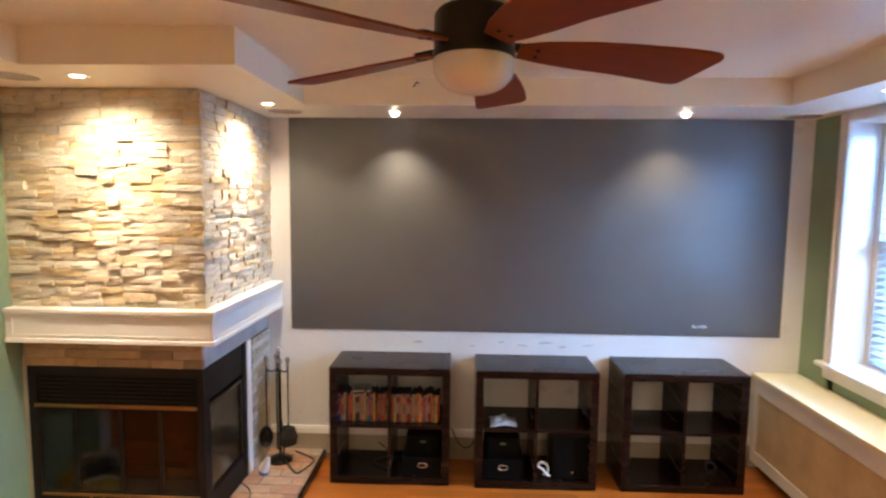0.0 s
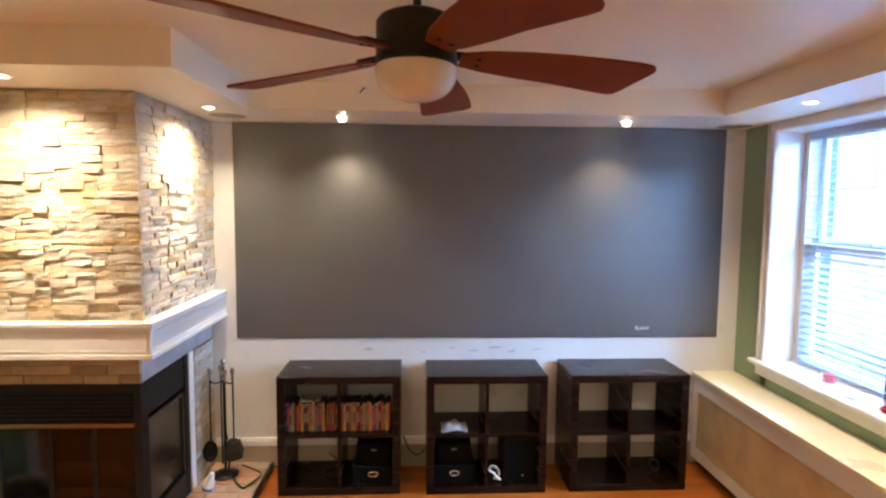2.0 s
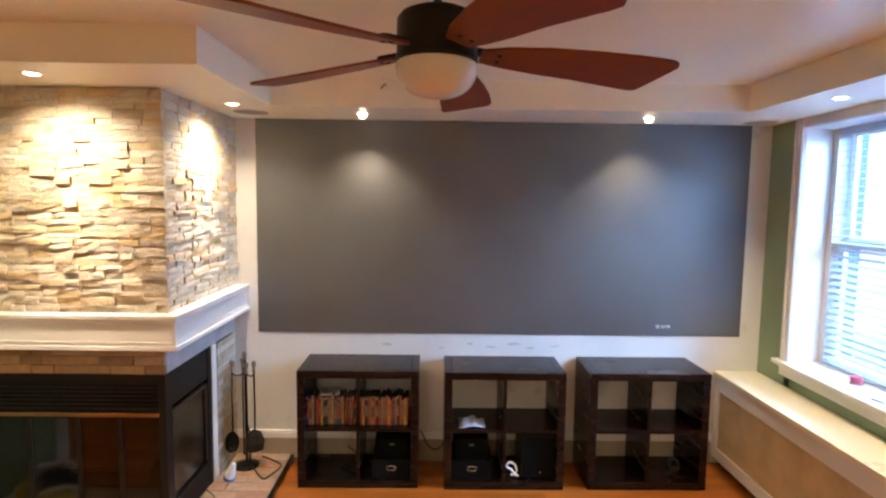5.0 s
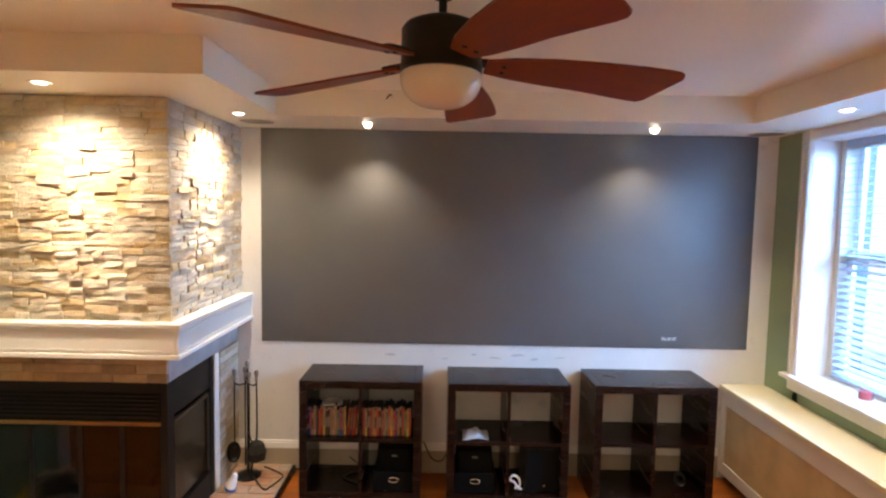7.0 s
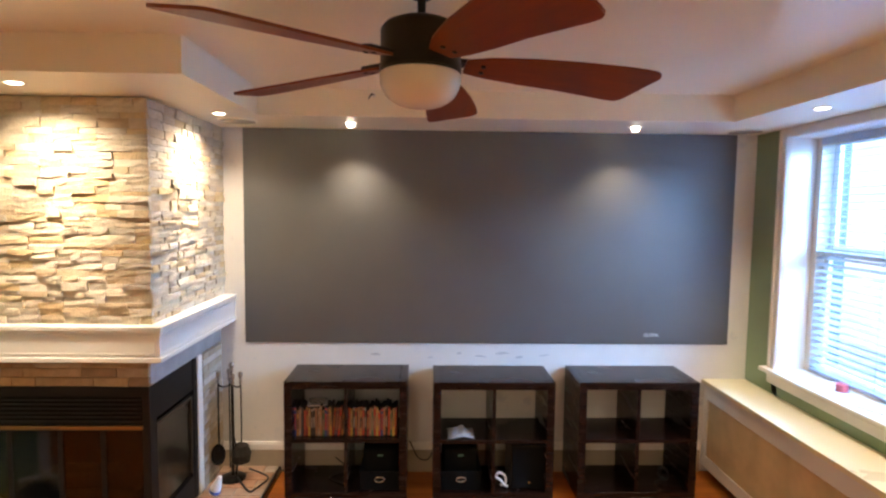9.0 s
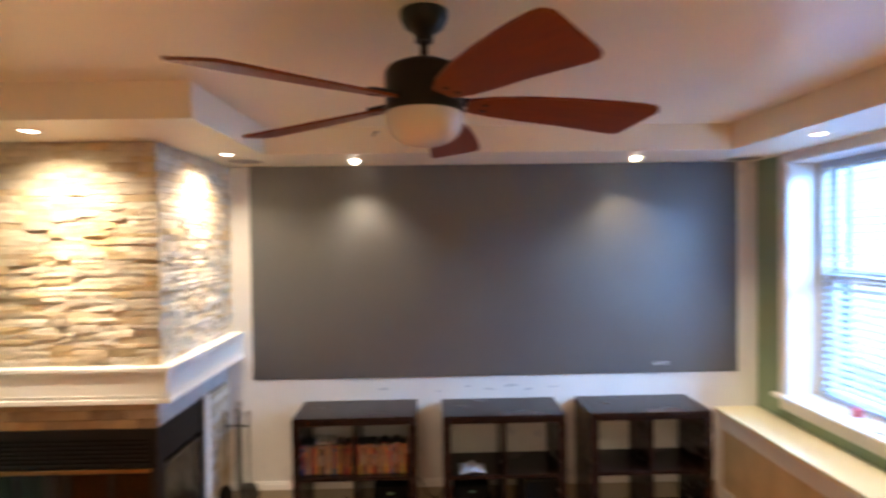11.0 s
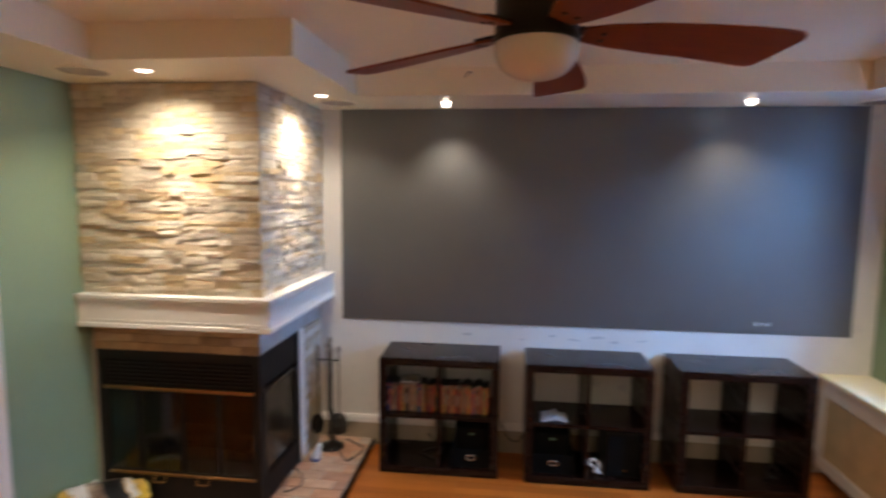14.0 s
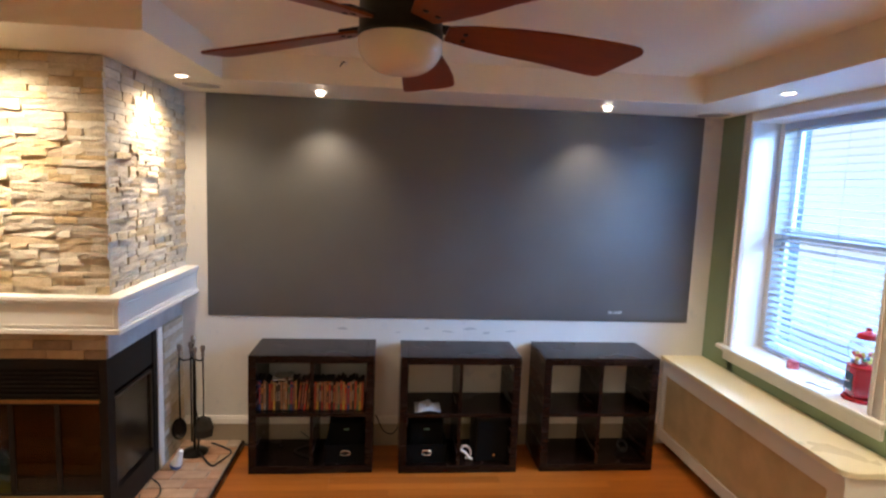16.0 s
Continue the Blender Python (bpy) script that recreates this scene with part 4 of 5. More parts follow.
rnd = random.Random(4)
dvd_meshes = {}
for cell in (0, 1):
    x = S1[0] + 0.052 + cell * 0.351
    end = x + 0.326
    while x < end - 0.016:
        k = rnd.randrange(len(dvd_mats))
        if k not in dvd_meshes:
            lo, hi = rnd.uniform(0.03, 0.07), rnd.uniform(0.11, 0.16)
            bm = B((0, 0, 0, 0.0145, 0.136, 0.19), bevel=0.0006)
            me = finish(bm)
            for p in me.polygons:
                p.material_index = 1 if p.normal.y < -0.9 else 0
            strip = finish(B((0.003, -0.0005, lo, 0.0115, 0.0002, hi), (0.002, -0.0005, 0.168, 0.0125, 0.0002, 0.184)))
            both = bmesh.new()
            both.from_mesh(me)
            first = len(both.faces)
            both.from_mesh(strip)
            both.faces.ensure_lookup_table()
            for f in both.faces[first:]:
                f.material_index = 2
            both.to_mesh(me)
            both.free()
            bpy.data.meshes.remove(strip)
            for sleeve in (plastic_black, dvd_mats[k], title_mats[k % len(title_mats)]):
                me.materials.append(sleeve)
            dvd_meshes[k] = me
        lean = 5 if cell == 0 and x > end - 0.09 else rnd.uniform(-0.6, 0.6)
        o = new("disc_case", dvd_meshes[k])
        o.matrix_basis = pose(x, S1[1] + 0.06 + rnd.uniform(-0.006, 0.012), 0.4075, 0, lean, 0)
        o.scale = (1, 1, rnd.choice((1.04, 1.02, 1.0, 0.98, 0.92, 1.08)))
        tagged(o, "slim upright disc case with a coloured printed spine", "disc case", "disc cases on the shelf")
        x += 0.0152 + (0.004 if lean == 5 else 0)
disc = thing("loose_disc_case", pose(S1[0] + 0.2, S1[1] + 0.075, 0.6, 0, 0, 8), "silver disc case lying flat on the upright cases", "disc case")
part("case", B((-0.065, 0, 0, 0.065, 0.14, 0.012), bevel=0.001), mat("silver_case_plastic", (0.42, 0.42, 0.43), 0.35, var=0.08, bump=0), disc)
part("disc", lathe([(0.008, 0.0125), (0.058, 0.0125), (0.058, 0.0138), (0.008, 0.0138), (0.008, 0.0125)], 28, at=(0, 0.07, 0)), chrome, disc, "silver disc")


def storage_bin(x, y, label):
    o = thing("storage_bin", pose(x, y, 0.051), label, "storage bin", "fabric storage bins")
    w, d, h, t = 0.27, 0.28, 0.13, 0.006
    part("fabric_box", B((-w / 2, 0, 0, w / 2, d, t), (-w / 2, 0, t, -w / 2 + t, d, h), (w / 2 - t, 0, t, w / 2, d, h), (-w / 2 + t, 0, t, w / 2 - t, t, h), (-w / 2 + t, d - t, t, w / 2 - t, d, h), bevel=0.002), fabric_black, o)
    ring = bmesh.new()
    tube([(0.032 * math.cos(a), -0.003, 0.075 + 0.016 * math.sin(a)) for a in [2 * math.pi * k / 20 for k in range(21)]], 0.004, 6, ring)
    part("grommet", ring, chrome, o, "oval metal grip ring", smooth=True)
    return o


def black_case(x, y, label):
    o = thing("black_case", pose(x, y, 0.058), label, "equipment case", "black equipment cases")
    part("body", prism([(-0.115, 0.01), (0.115, 0.01), (0.125, 0.2), (-0.125, 0.2)], 0.0, 0.25, 0.025), fabric_black, o, smooth=True)
    part("badge", B((-0.018, 0.006, 0.2, 0.018, 0.011, 0.212)), mat("dim_green_badge", (0.06, 0.14, 0.1), 0.4, bump=0), o)


for bx, lab in ((-0.345, "below disc cases"), (0.19, "below a cloth")):
    storage_bin(bx, 3.955, "low black fabric bin with ring handle " + lab)
    black_case(bx, 4.0, "rounded black equipment case standing in a fabric bin")

sub = thing("subwoofer", pose(0.635, 3.97, 0.051), "black box subwoofer in a lower shelf compartment", "speaker")
part("cabinet", B((-0.115, 0.0, 0, 0.115, 0.28, 0.3), bevel=0.006, seg=2), plastic_black, sub)
part("front_grille", B((-0.105, -0.006, 0.012, 0.105, 0.0, 0.288), bevel=0.002), fabric_black, sub)
part("badge", lathe([(0, 0), (0.008, 0), (0.008, 0.002), (0, 0.002)], 12), chrome, sub, m=pose(0.01, -0.006, 0.05, 90, 0, 0))

white_cord = thing("white_cord", pose(0.455, 3.99, 0.055), "crumpled white cord bundle in the shelf", "cord")
part("coil", tube(smooth_path([(0, 0, 0.012), (0.035, 0.0, 0.03), (0.03, 0.01, 0.075), (-0.01, 0.0, 0.1), (-0.03, 0.0, 0.07), (0.0, -0.01, 0.055), (0.025, -0.01, 0.02), (0.05, -0.01, 0.012)], 7), 0.008, 8), paper, white_cord, smooth=True)

cloth = bmesh.new()
bmesh.ops.create_grid(cloth, x_segments=22, y_segments=18, size=1)
for v in cloth.verts:
    x, y = v.co.x, v.co.y
    q = noise.noise(Vector((x * 1.6, y * 1.6, 3.1)))
    hgt = max(0, 1 - (x * x + y * y) * 0.8) * (0.05 + 0.035 * q) + 0.012 * abs(noise.noise(Vector((x * 5, y * 5, 1))))
    rad = 1 + 0.3 * noise.noise(Vector((x * 1.1, y * 1.1, 9)))
    v.co = Vector((x * 0.085 * rad, y * 0.08 * rad, hgt * 0.75 + 0.002))
bmesh.ops.solidify(cloth, geom=cloth.faces[:], thickness=0.003)
tagged(part("crumpled_cloth", cloth, cloth_grey, smooth=True, m=pose(0.185, 4.02, 0.41)), "crumpled light grey cloth lying on the shelf", "cloth")

coil = thing("cable_coil", pose(1.6, 4.1, 0.052), "small black cable coil in the empty shelf unit", "cable")
bm = bmesh.new()
tube([(0.034 * math.cos(a) * (1 + 0.03 * math.sin(3 * a)), 0.03 * math.sin(a), 0.036 + 0.028 * math.sin(a * 1.0) + 0.004 * k / 10) for k, a in enumerate([2 * math.pi * j / 16 for j in range(49)])], 0.006, 6, bm)
part("loops", bm, cable_black, coil, smooth=True)


# ---- on the window sill ----
def gumball_machine():
    o = thing("gumball_machine", pose(2.385, 3.05, WIN_Z0 + 0.001, 0, 0, -20), "red gumball machine with a glass globe on the sill", "gumball machine")
    part("foot", lathe([(0, 0), (0.085, 0), (0.088, 0.008), (0.08, 0.018), (0, 0.02)], 28), red_enamel, o, smooth=True)
    part("body", prism([(-0.062, -0.062), (0.062, -0.062), (0.062, 0.062), (-0.062, 0.062)], 0.018, 0.17, 0.01), red_enamel, o, smooth=True)
    part("collar", lathe([(0.05, 0.165), (0.075, 0.17), (0.078, 0.182), (0.06, 0.19), (0, 0.19)], 28), red_enamel, o, smooth=True)
    chute = part("coin_plate", B((-0.066, -0.04, 0.05, -0.061, 0.04, 0.14), bevel=0.002), plastic_black, o, "black coin plate")
    part("crank", tube([(-0.07, -0.02, 0.1), (-0.078, -0.02, 0.1), (-0.078, 0.02, 0.1)], 0.006, 8), chrome, chute)
    globe = [(0.05, 0.19)] + [(0.082 * math.sin(a), 0.262 - 0.082 * math.cos(a)) for a in [radians(d) for d in range(40, 150, 10)]]
    inner = [(r - 0.003, z) for r, z in reversed(globe)]
    gl = part("globe", lathe(globe + inner, 28), clear, o, "clear glass globe", smooth=True)
    gl.visible_shadow = False
    part("cap", lathe([(0.05, 0.325), (0.052, 0.335), (0.046, 0.35), (0.02, 0.362), (0.012, 0.37), (0.014, 0.38), (0, 0.386)], 28), red_enamel, o, "red domed lid", smooth=True)
    r2 = random.Random(9)
    ball = finish(lathe([(0, -0.011), (0.0078, -0.0078), (0.011, 0), (0.0078, 0.0078), (0, 0.011)], 10), True, 80)
    ball.materials.append(gum_mat)
    for k in range(34):
        a, rr = r2.uniform(0, 6.28), 0.058 * math.sqrt(r2.random())
        b = new("gumball", ball)
        b.parent = o
        b.matrix_basis = pose(rr * math.cos(a), rr * math.sin(a), 0.203 + 0.02 * (k // 12))


gumball_machine()
jar = thing("jar_candle", pose(2.385, 3.545, WIN_Z0 + 0.001), "small red candle in a glass jar on the sill", "candle")
part("wax", lathe([(0, 0.004), (0.032, 0.004), (0.032, 0.045), (0, 0.047)], 22), candle_red, jar, "red wax", smooth=True)
cj = part("glass_jar", lathe([(0, 0), (0.036, 0), (0.037, 0.004), (0.038, 0.065), (0.0355, 0.066), (0.0335, 0.004), (0, 0.003)], 24), clear, jar, smooth=True)
cj.visible_shadow = False
dish = thing("sill_papers", pose(2.37, 3.27, WIN_Z0 + 0.002, 0, 0, 25), "white crumpled paper lying on the sill", "paper")
bm = B((-0.08, -0.06, 0, 0.08, 0.06, 0.003))
bmesh.ops.subdivide_edges(bm, edges=bm.edges[:], cuts=4, use_grid_fill=True)
for v in bm.verts:
    v.co.z += max(0, noise.noise(v.co * 14)) * 0.02
part("sheet", bm, paper, dish)


# ---- dining room beyond the opening ----
DX, DZ = -6.2, 2.56
structure("dining_floor_base", B((DX - 2.0, -1.0, -0.12, XL - 0.15, 4.8, -0.022)), oak_far, "wooden subfloor beneath the dining room strips", "floor")
structure("dining_ceiling", B((DX - 2.0, -1.0, DZ, XL - 0.15, 4.8, DZ + 0.1)), ceiling_paint, "plain painted dining room ceiling", "ceiling")
structure("dining_wall_west", B((DX - 1.95, -1.0, -0.02, DX - 1.8, 3.3, DZ)), dining_paint, "plain beige far dining room wall", "wall")
structure("dining_wall_mirror", B((DX - 1.8, 3.18, -0.02, DX, 3.47, DZ)), dining_paint, "beige dining room wall with a round mirror", "wall")
structure("dining_wall_south", B((DX - 1.8, -1.0, -0.02, XL - 0.15, -0.85, DZ)), dining_paint, "plain beige dining room wall", "wall")
AX0, AX1, AY = -5.64, -3.75, 3.35
structure("dining_wall_pier", B((DX, AY, -0.02, AX0, AY + 0.12, DZ)), dining_paint, "beige wall pier beside the arch", "wall")
DR0, DR1 = -3.65, -2.79
# the last box is an added backing that makes the panes look pale
structure("dining_wall_north", B((AX1, AY, -0.02, DR0, AY + 0.12, DZ), (DR1, AY, -0.02, XL - 0.15, AY + 0.12, DZ), (DR0, AY, 2.06, DR1, AY + 0.12, DZ), (DR0, AY + 0.085, -0.02, DR1, AY + 0.12, 2.06)), dining_paint, "beige wall round the glazed door, with an added backing behind the panes", "wall")
# arch over the alcove
n_arc = 20
pts = [(AX0, DZ), (AX0, 2.25)] + [(AX0 + 0.06 + (AX1 - AX0 - 0.12) * (0.5 - 0.5 * math.cos(math.pi * k / n_arc)), 2.25 + 0.295 * math.sin(math.pi * k / n_arc) ** 0.75) for k in range(n_arc + 1)] + [(AX1, 2.25), (AX1, DZ)]
abm = bmesh.new()
for (xa, za), (xb, zb) in zip(pts[1:-1], pts[2:-1]):
    if xb - xa < 1e-4:
        continue
    v = [abm.verts.new((x, y, z)) for y in (AY, AY + 0.14) for x, z in ((xa, za), (xb, zb), (xb, DZ), (xa, DZ))]
    for f in ((0, 1, 2, 3), (7, 6, 5, 4), (0, 4, 5, 1), (3, 2, 6, 7), (0, 3, 7, 4), (1, 5, 6, 2)):
        abm.faces.new([v[i] for i in f])
structure("plaster_arch", abm, dining_paint, "shallow plaster arch over the window alcove", "arch")
structure("arch_corbel", B((AX1 - 0.03, AY - 0.03, 2.2, DR1, AY, 2.3), (AX1 - 0.08, AY - 0.05, 2.26, DR1, AY, 2.32), bevel=0.006), white_paint, "white moulded cap above the door casing", "trim")
structure("ceiling_beam_end", B((-6.05, 3.14, 2.24, -5.75, AY, DZ), bevel=0.004), dining_paint, "beige boxed beam end below the ceiling", "beam")
WX, WY1 = -5.86, 4.62
VY0, VY1, VZ0, VZ1 = 3.72, 4.52, 0.80, 2.3
structure("alcove_wall_west", B((WX - 0.12, AY + 0.12, -0.02, WX, VY0, DZ), (WX - 0.12, VY1, -0.02, WX, WY1, DZ), (WX - 0.12, VY0, -0.02, WX, VY1, VZ0), (WX - 0.12, VY0, VZ1, WX, VY1, DZ)), dining_paint, "pale alcove wall round the small window", "wall")
structure("alcove_wall_north", B((WX, WY1, 1.02, -3.0, WY1 + 0.12, DZ)), cream, "white upper alcove wall with a picture", "wall")
structure("alcove_wainscot", B((WX, WY1 - 0.004, -0.02, -3.0, WY1 + 0.12, 0.98)), green, "green painted lower alcove wall", "wall")
structure("chair_rail", B((WX, WY1 - 0.025, 0.98, -3.0, WY1 + 0.12, 1.03), bevel=0.004), white_paint, "white chair rail in the alcove", "trim")
structure("alcove_wall_east", B((AX1, AY + 0.12, -0.02, AX1 + 0.06, WY1, DZ)), green, "green painted alcove side wall", "wall")
w2 = thing("window_2", pose(0, 0, 0), "small sash window behind a lowered tan blind", "window", kind="structure")
part("window_casing", B((WX, VY0 - 0.07, VZ0, WX + 0.02, VY0, VZ1 + 0.07)), white_paint, w2)
part("window_casing", B((WX, VY1, VZ0, WX + 0.02, VY1 + 0.07, VZ1 + 0.07)), white_paint, w2)
part("head_casing", B((WX, VY0, VZ1, WX + 0.022, VY1, VZ1 + 0.07)), white_paint, w2)
part("window_sill", B((WX - 0.1, VY0 - 0.1, VZ0 - 0.03, WX + 0.06, VY1 + 0.1, VZ0), bevel=0.005), white_paint, w2)
p2 = part("pane", B((WX - 0.08, VY0, VZ0, WX - 0.075, VY1, VZ1)), clear, w2)
p2.visible_shadow = False
part("sash", B((WX - 0.1, VY0, 1.53, WX - 0.06, VY1, 1.58), (WX - 0.1, VY0, VZ0, WX - 0.06, VY0 + 0.04, VZ1), (WX - 0.1, VY1 - 0.04, VZ0, WX - 0.06, VY1, VZ1)), white_paint, w2)
tb = thing("wooden_blind", pose(WX - 0.03, 0, 0), "tan wooden slat blind, nearly fully lowered", "blind")
part("headrail", B((-0.02, VY0 + 0.005, VZ1 - 0.09, 0.045, VY1 - 0.005, VZ1 - 0.002), bevel=0.005), shade_tan, tb)
smesh = finish(B((-0.024, VY0 + 0.012, -0.0015, 0.024, VY1 - 0.012, 0.0015)))
for i in range(37):
    z = VZ0 + 0.05 + i * 0.0375
    part("slat", smesh, shade_tan, tb, m=pose(0, 0, z, 0, 66 if z < 1.65 else 53, 0))
part("bottom_rail", B((-0.02, VY0 + 0.012, VZ0 + 0.022, 0.02, VY1 - 0.012, VZ0 + 0.04), bevel=0.003), shade_tan, tb)

rc = thing("radiator_cover", pose(0, 0, 0), "white painted radiator cover with grille below the alcove window", "radiator cover")
part("top", B((WX + 0.07, 3.42, 0.69, -5.46, 4.6, 0.715), bevel=0.005), white_paint, rc)
part("front_frame", B((-5.52, 3.45, 0.04, -5.5, 3.6, 0.69), (-5.52, 4.48, 0.04, -5.5, 4.6, 0.69), (-5.52, 3.6, 0.58, -5.5, 4.48, 0.69), (-5.52, 3.6, 0.06, -5.5, 4.48, 0.16)), white_paint, rc)
part("grille_panel", B((-5.515, 3.6, 0.16, -5.51, 4.48, 0.58)), speaker_grey, rc, "pale grille")
part("side_panel", B((WX + 0.002, 3.474, 0.0, -5.52, 3.49, 0.69)), white_paint, rc)
part("foot", B((-5.54, 3.45, 0.0, -5.5, 3.56, 0.04)), white_paint, rc)
cup = tagged(part("small_candle", lathe([(0, 0), (0.035, 0), (0.038, 0.05), (0.03, 0.052), (0, 0.04)], 16), dark_wax, smooth=True, m=pose(-5.56, 3.55, 0.715)), "small dark red candle on the radiator cover", "candle")

door = thing("door_1", pose(0, 0, 0), "white glazed french door, closed, with a brass knob", "door", kind="structure")
zt = 2.05
part("stile", B((DR0 + 0.012, AY + 0.02, 0.012, DR0 + 0.13, AY + 0.06, zt)), white_paint, door)
part("stile", B((DR1 - 0.13, AY + 0.02, 0.012, DR1 - 0.012, AY + 0.06, zt)), white_paint, door)
part("bottom_rail", B((DR0 + 0.13, AY + 0.02, 0.012, DR1 - 0.13, AY + 0.06, 0.25)), white_paint, door)
part("top_rail", B((DR0 + 0.13, AY + 0.02, zt - 0.12, DR1 - 0.13, AY + 0.06, zt)), white_paint, door)
zz = [0.25 + i * (zt - 0.37) / 5 for i in range(6)]
for z in zz[1:-1]:
    part("muntin", B((DR0 + 0.13, AY + 0.025, z - 0.012, DR1 - 0.13, AY + 0.055, z + 0.012)), white_paint, door)
xm = (DR0 + DR1) / 2
part("muntin", B((xm - 0.012, AY + 0.026, 0.25, xm + 0.012, AY + 0.054, zt - 0.12)), white_paint, door)
for za, zb in zip(zz, zz[1:]):
    for xa, xb in ((DR0 + 0.13, xm - 0.012), (xm + 0.012, DR1 - 0.13)):
        part("pane", B((xa, AY + 0.038, za + 0.012, xb, AY + 0.042, zb - 0.012)), clear, door).visible_shadow = False
part("door_knob", lathe([(0.022, 0), (0.022, 0.006), (0.009, 0.01), (0.009, 0.03), (0.024, 0.042), (0.026, 0.055), (0.015, 0.066), (0, 0.068)], 18), brass, door, "brass knob", smooth=True, m=pose(DR0 + 0.07, AY + 0.02, 0.97, 90, 0, 0))
dc = thing("door_casing", pose(0, 0, 0), "white casing with plinth beside the glazed door", "door casing", kind="structure")
part("side_casing", B((AX1 - 0.0, AY - 0.022, 0.2, DR0, AY, 2.2), (AX1 + 0.01, AY - 0.03, 0.2, AX1 + 0.03, AY - 0.022, 2.2), (DR0 - 0.03, AY - 0.03, 0.2, DR0 - 0.008, AY - 0.022, 2.2)), white_paint, dc)
part("plinth", B((AX1 - 0.02, AY - 0.04, 0.0, DR0 + 0.005, AY, 0.2), bevel=0.005), white_paint, dc)
part("head_casing", B((DR0, AY - 0.022, 2.06, DR1, AY, 2.2)), white_paint, dc)
sw = thing("light_switch", pose(AX1 + 0.05, AY - 0.03, 1.02), "small cream rail bracket on the casing", "bracket")
part("plate", B((-0.05, -0.02, -0.03, 0.0, 0, 0.03), bevel=0.004), white_paint, sw)
board("baseboard", -5.98, AY, AX0, AY, 0.18)
outlet = thing("wall_outlet", pose(-5.7, AY - 0.001, 0.36), "dark wall outlet near the skirting", "outlet")
part("plate", B((-0.03, -0.012, -0.05, 0.03, 0, 0.05), bevel=0.003), plastic_black, outlet)

mir = thing("round_mirror", pose(-6.45, 3.179, 1.735, 90, 0, 0), "round mirror in a dark frame widened over the glass", "mirror")
# frame reaches inward in place of the dark reflection in the glass
part("frame", lathe([(0.125, 0.0), (0.125, 0.024), (0.18, 0.04), (0.245, 0.03), (0.265, 0.012), (0.265, 0.0)], 36), ebony, mir, "dark frame, its inner part in place of a dark reflection", smooth=True)
part("mirror_glass", lathe([(0, 0.014), (0.127, 0.014), (0.127, 0.01), (0, 0.01)], 36), mirror_mat, mir)
pic = thing("framed_picture", pose(-5.28, WY1 - 0.003, 1.83), "dark framed brown picture on the alcove wall", "picture")
part("frame", B((-0.2, -0.025, -0.37, -0.16, 0, 0.37), (0.16, -0.025, -0.37, 0.2, 0, 0.37), (-0.16, -0.025, 0.33, 0.16, 0, 0.37), (-0.16, -0.025, -0.37, 0.16, 0, -0.33), bevel=0.003), ebony, pic)
part("canvas", B((-0.16, -0.012, -0.33, 0.16, -0.004, 0.33)), picture_mat, pic, "amber brown canvas")


def chandelier(x, y):
    o = thing("chandelier", pose(x, y, 0), "lit chandelier with frosted glass bowls and crystal rods", "chandelier")
    part("ceiling_plate", lathe([(0, DZ), (0.075, DZ), (0.07, DZ - 0.02), (0.02, DZ - 0.035), (0, DZ - 0.035)], 24), chrome, o, smooth=True)
    bm = bmesh.new()
    for k in range(5):
        c = DZ - 0.05 - k * 0.028
        tube([(0.012 * math.cos(a) * (k % 2), 0.012 * math.cos(a) * (1 - k % 2), c + 0.02 * math.sin(a)) for a in [2 * math.pi * j / 10 for j in range(11)]], 0.003, 5, bm)
    part("chain", bm, chrome, o)
    part("stem", lathe([(0, 2.4), (0.02, 2.395), (0.012, 2.37), (0.01, 2.1), (0.03, 2.08), (0.035, 2.05), (0.012, 2.02), (0, 2.0)], 16), chrome, o, smooth=True)
    for k in range(6):
        a = radians(60 * k)
        part("crystal_rod", lathe([(0, 2.34), (0.011, 2.33), (0.011, 2.16), (0, 2.15)], 8, at=(0.055 * math.cos(a), 0.055 * math.sin(a), 0)), acrylic, o, "clear crystal rod")
    for k in range(3):
        a = radians(120 * k - 33.1)
        c, s = math.cos(a), math.sin(a)
        arm = part("arm", tube(smooth_path([(0.03 * c, 0.03 * s, 2.06), (0.11 * c, 0.11 * s, 1.965), (0.22 * c, 0.22 * s, 1.955), (0.28 * c, 0.28 * s, 1.99)], 5), 0.008, 8), chrome, o, smooth=True)
        part("shade", lathe([(0.02, 1.985), (0.065, 1.99), (0.08, 2.015), (0.114, 2.1), (0.111, 2.1), (0.075, 2.019), (0.02, 1.993)], 8, at=(0.28 * c, 0.28 * s, 0)), lit_glass, arm, "glowing frosted glass bowl")
        part("bulb", lathe([(0, 2.01), (0.02, 2.02), (0.028, 2.05), (0.02, 2.078), (0, 2.085)], 12, at=(0.28 * c, 0.28 * s, 0)), bulb, arm, "lit bulb", smooth=True)


chandelier(-4.98, 2.4)
lamp = bpy.data.lights.new("chandelier_glow", 'POINT')
lamp.energy, lamp.color, lamp.shadow_soft_size = CHANDELIER_W, WARM, 0.1
new("chandelier_glow", lamp).location = (-4.98, 2.4, 2.2)

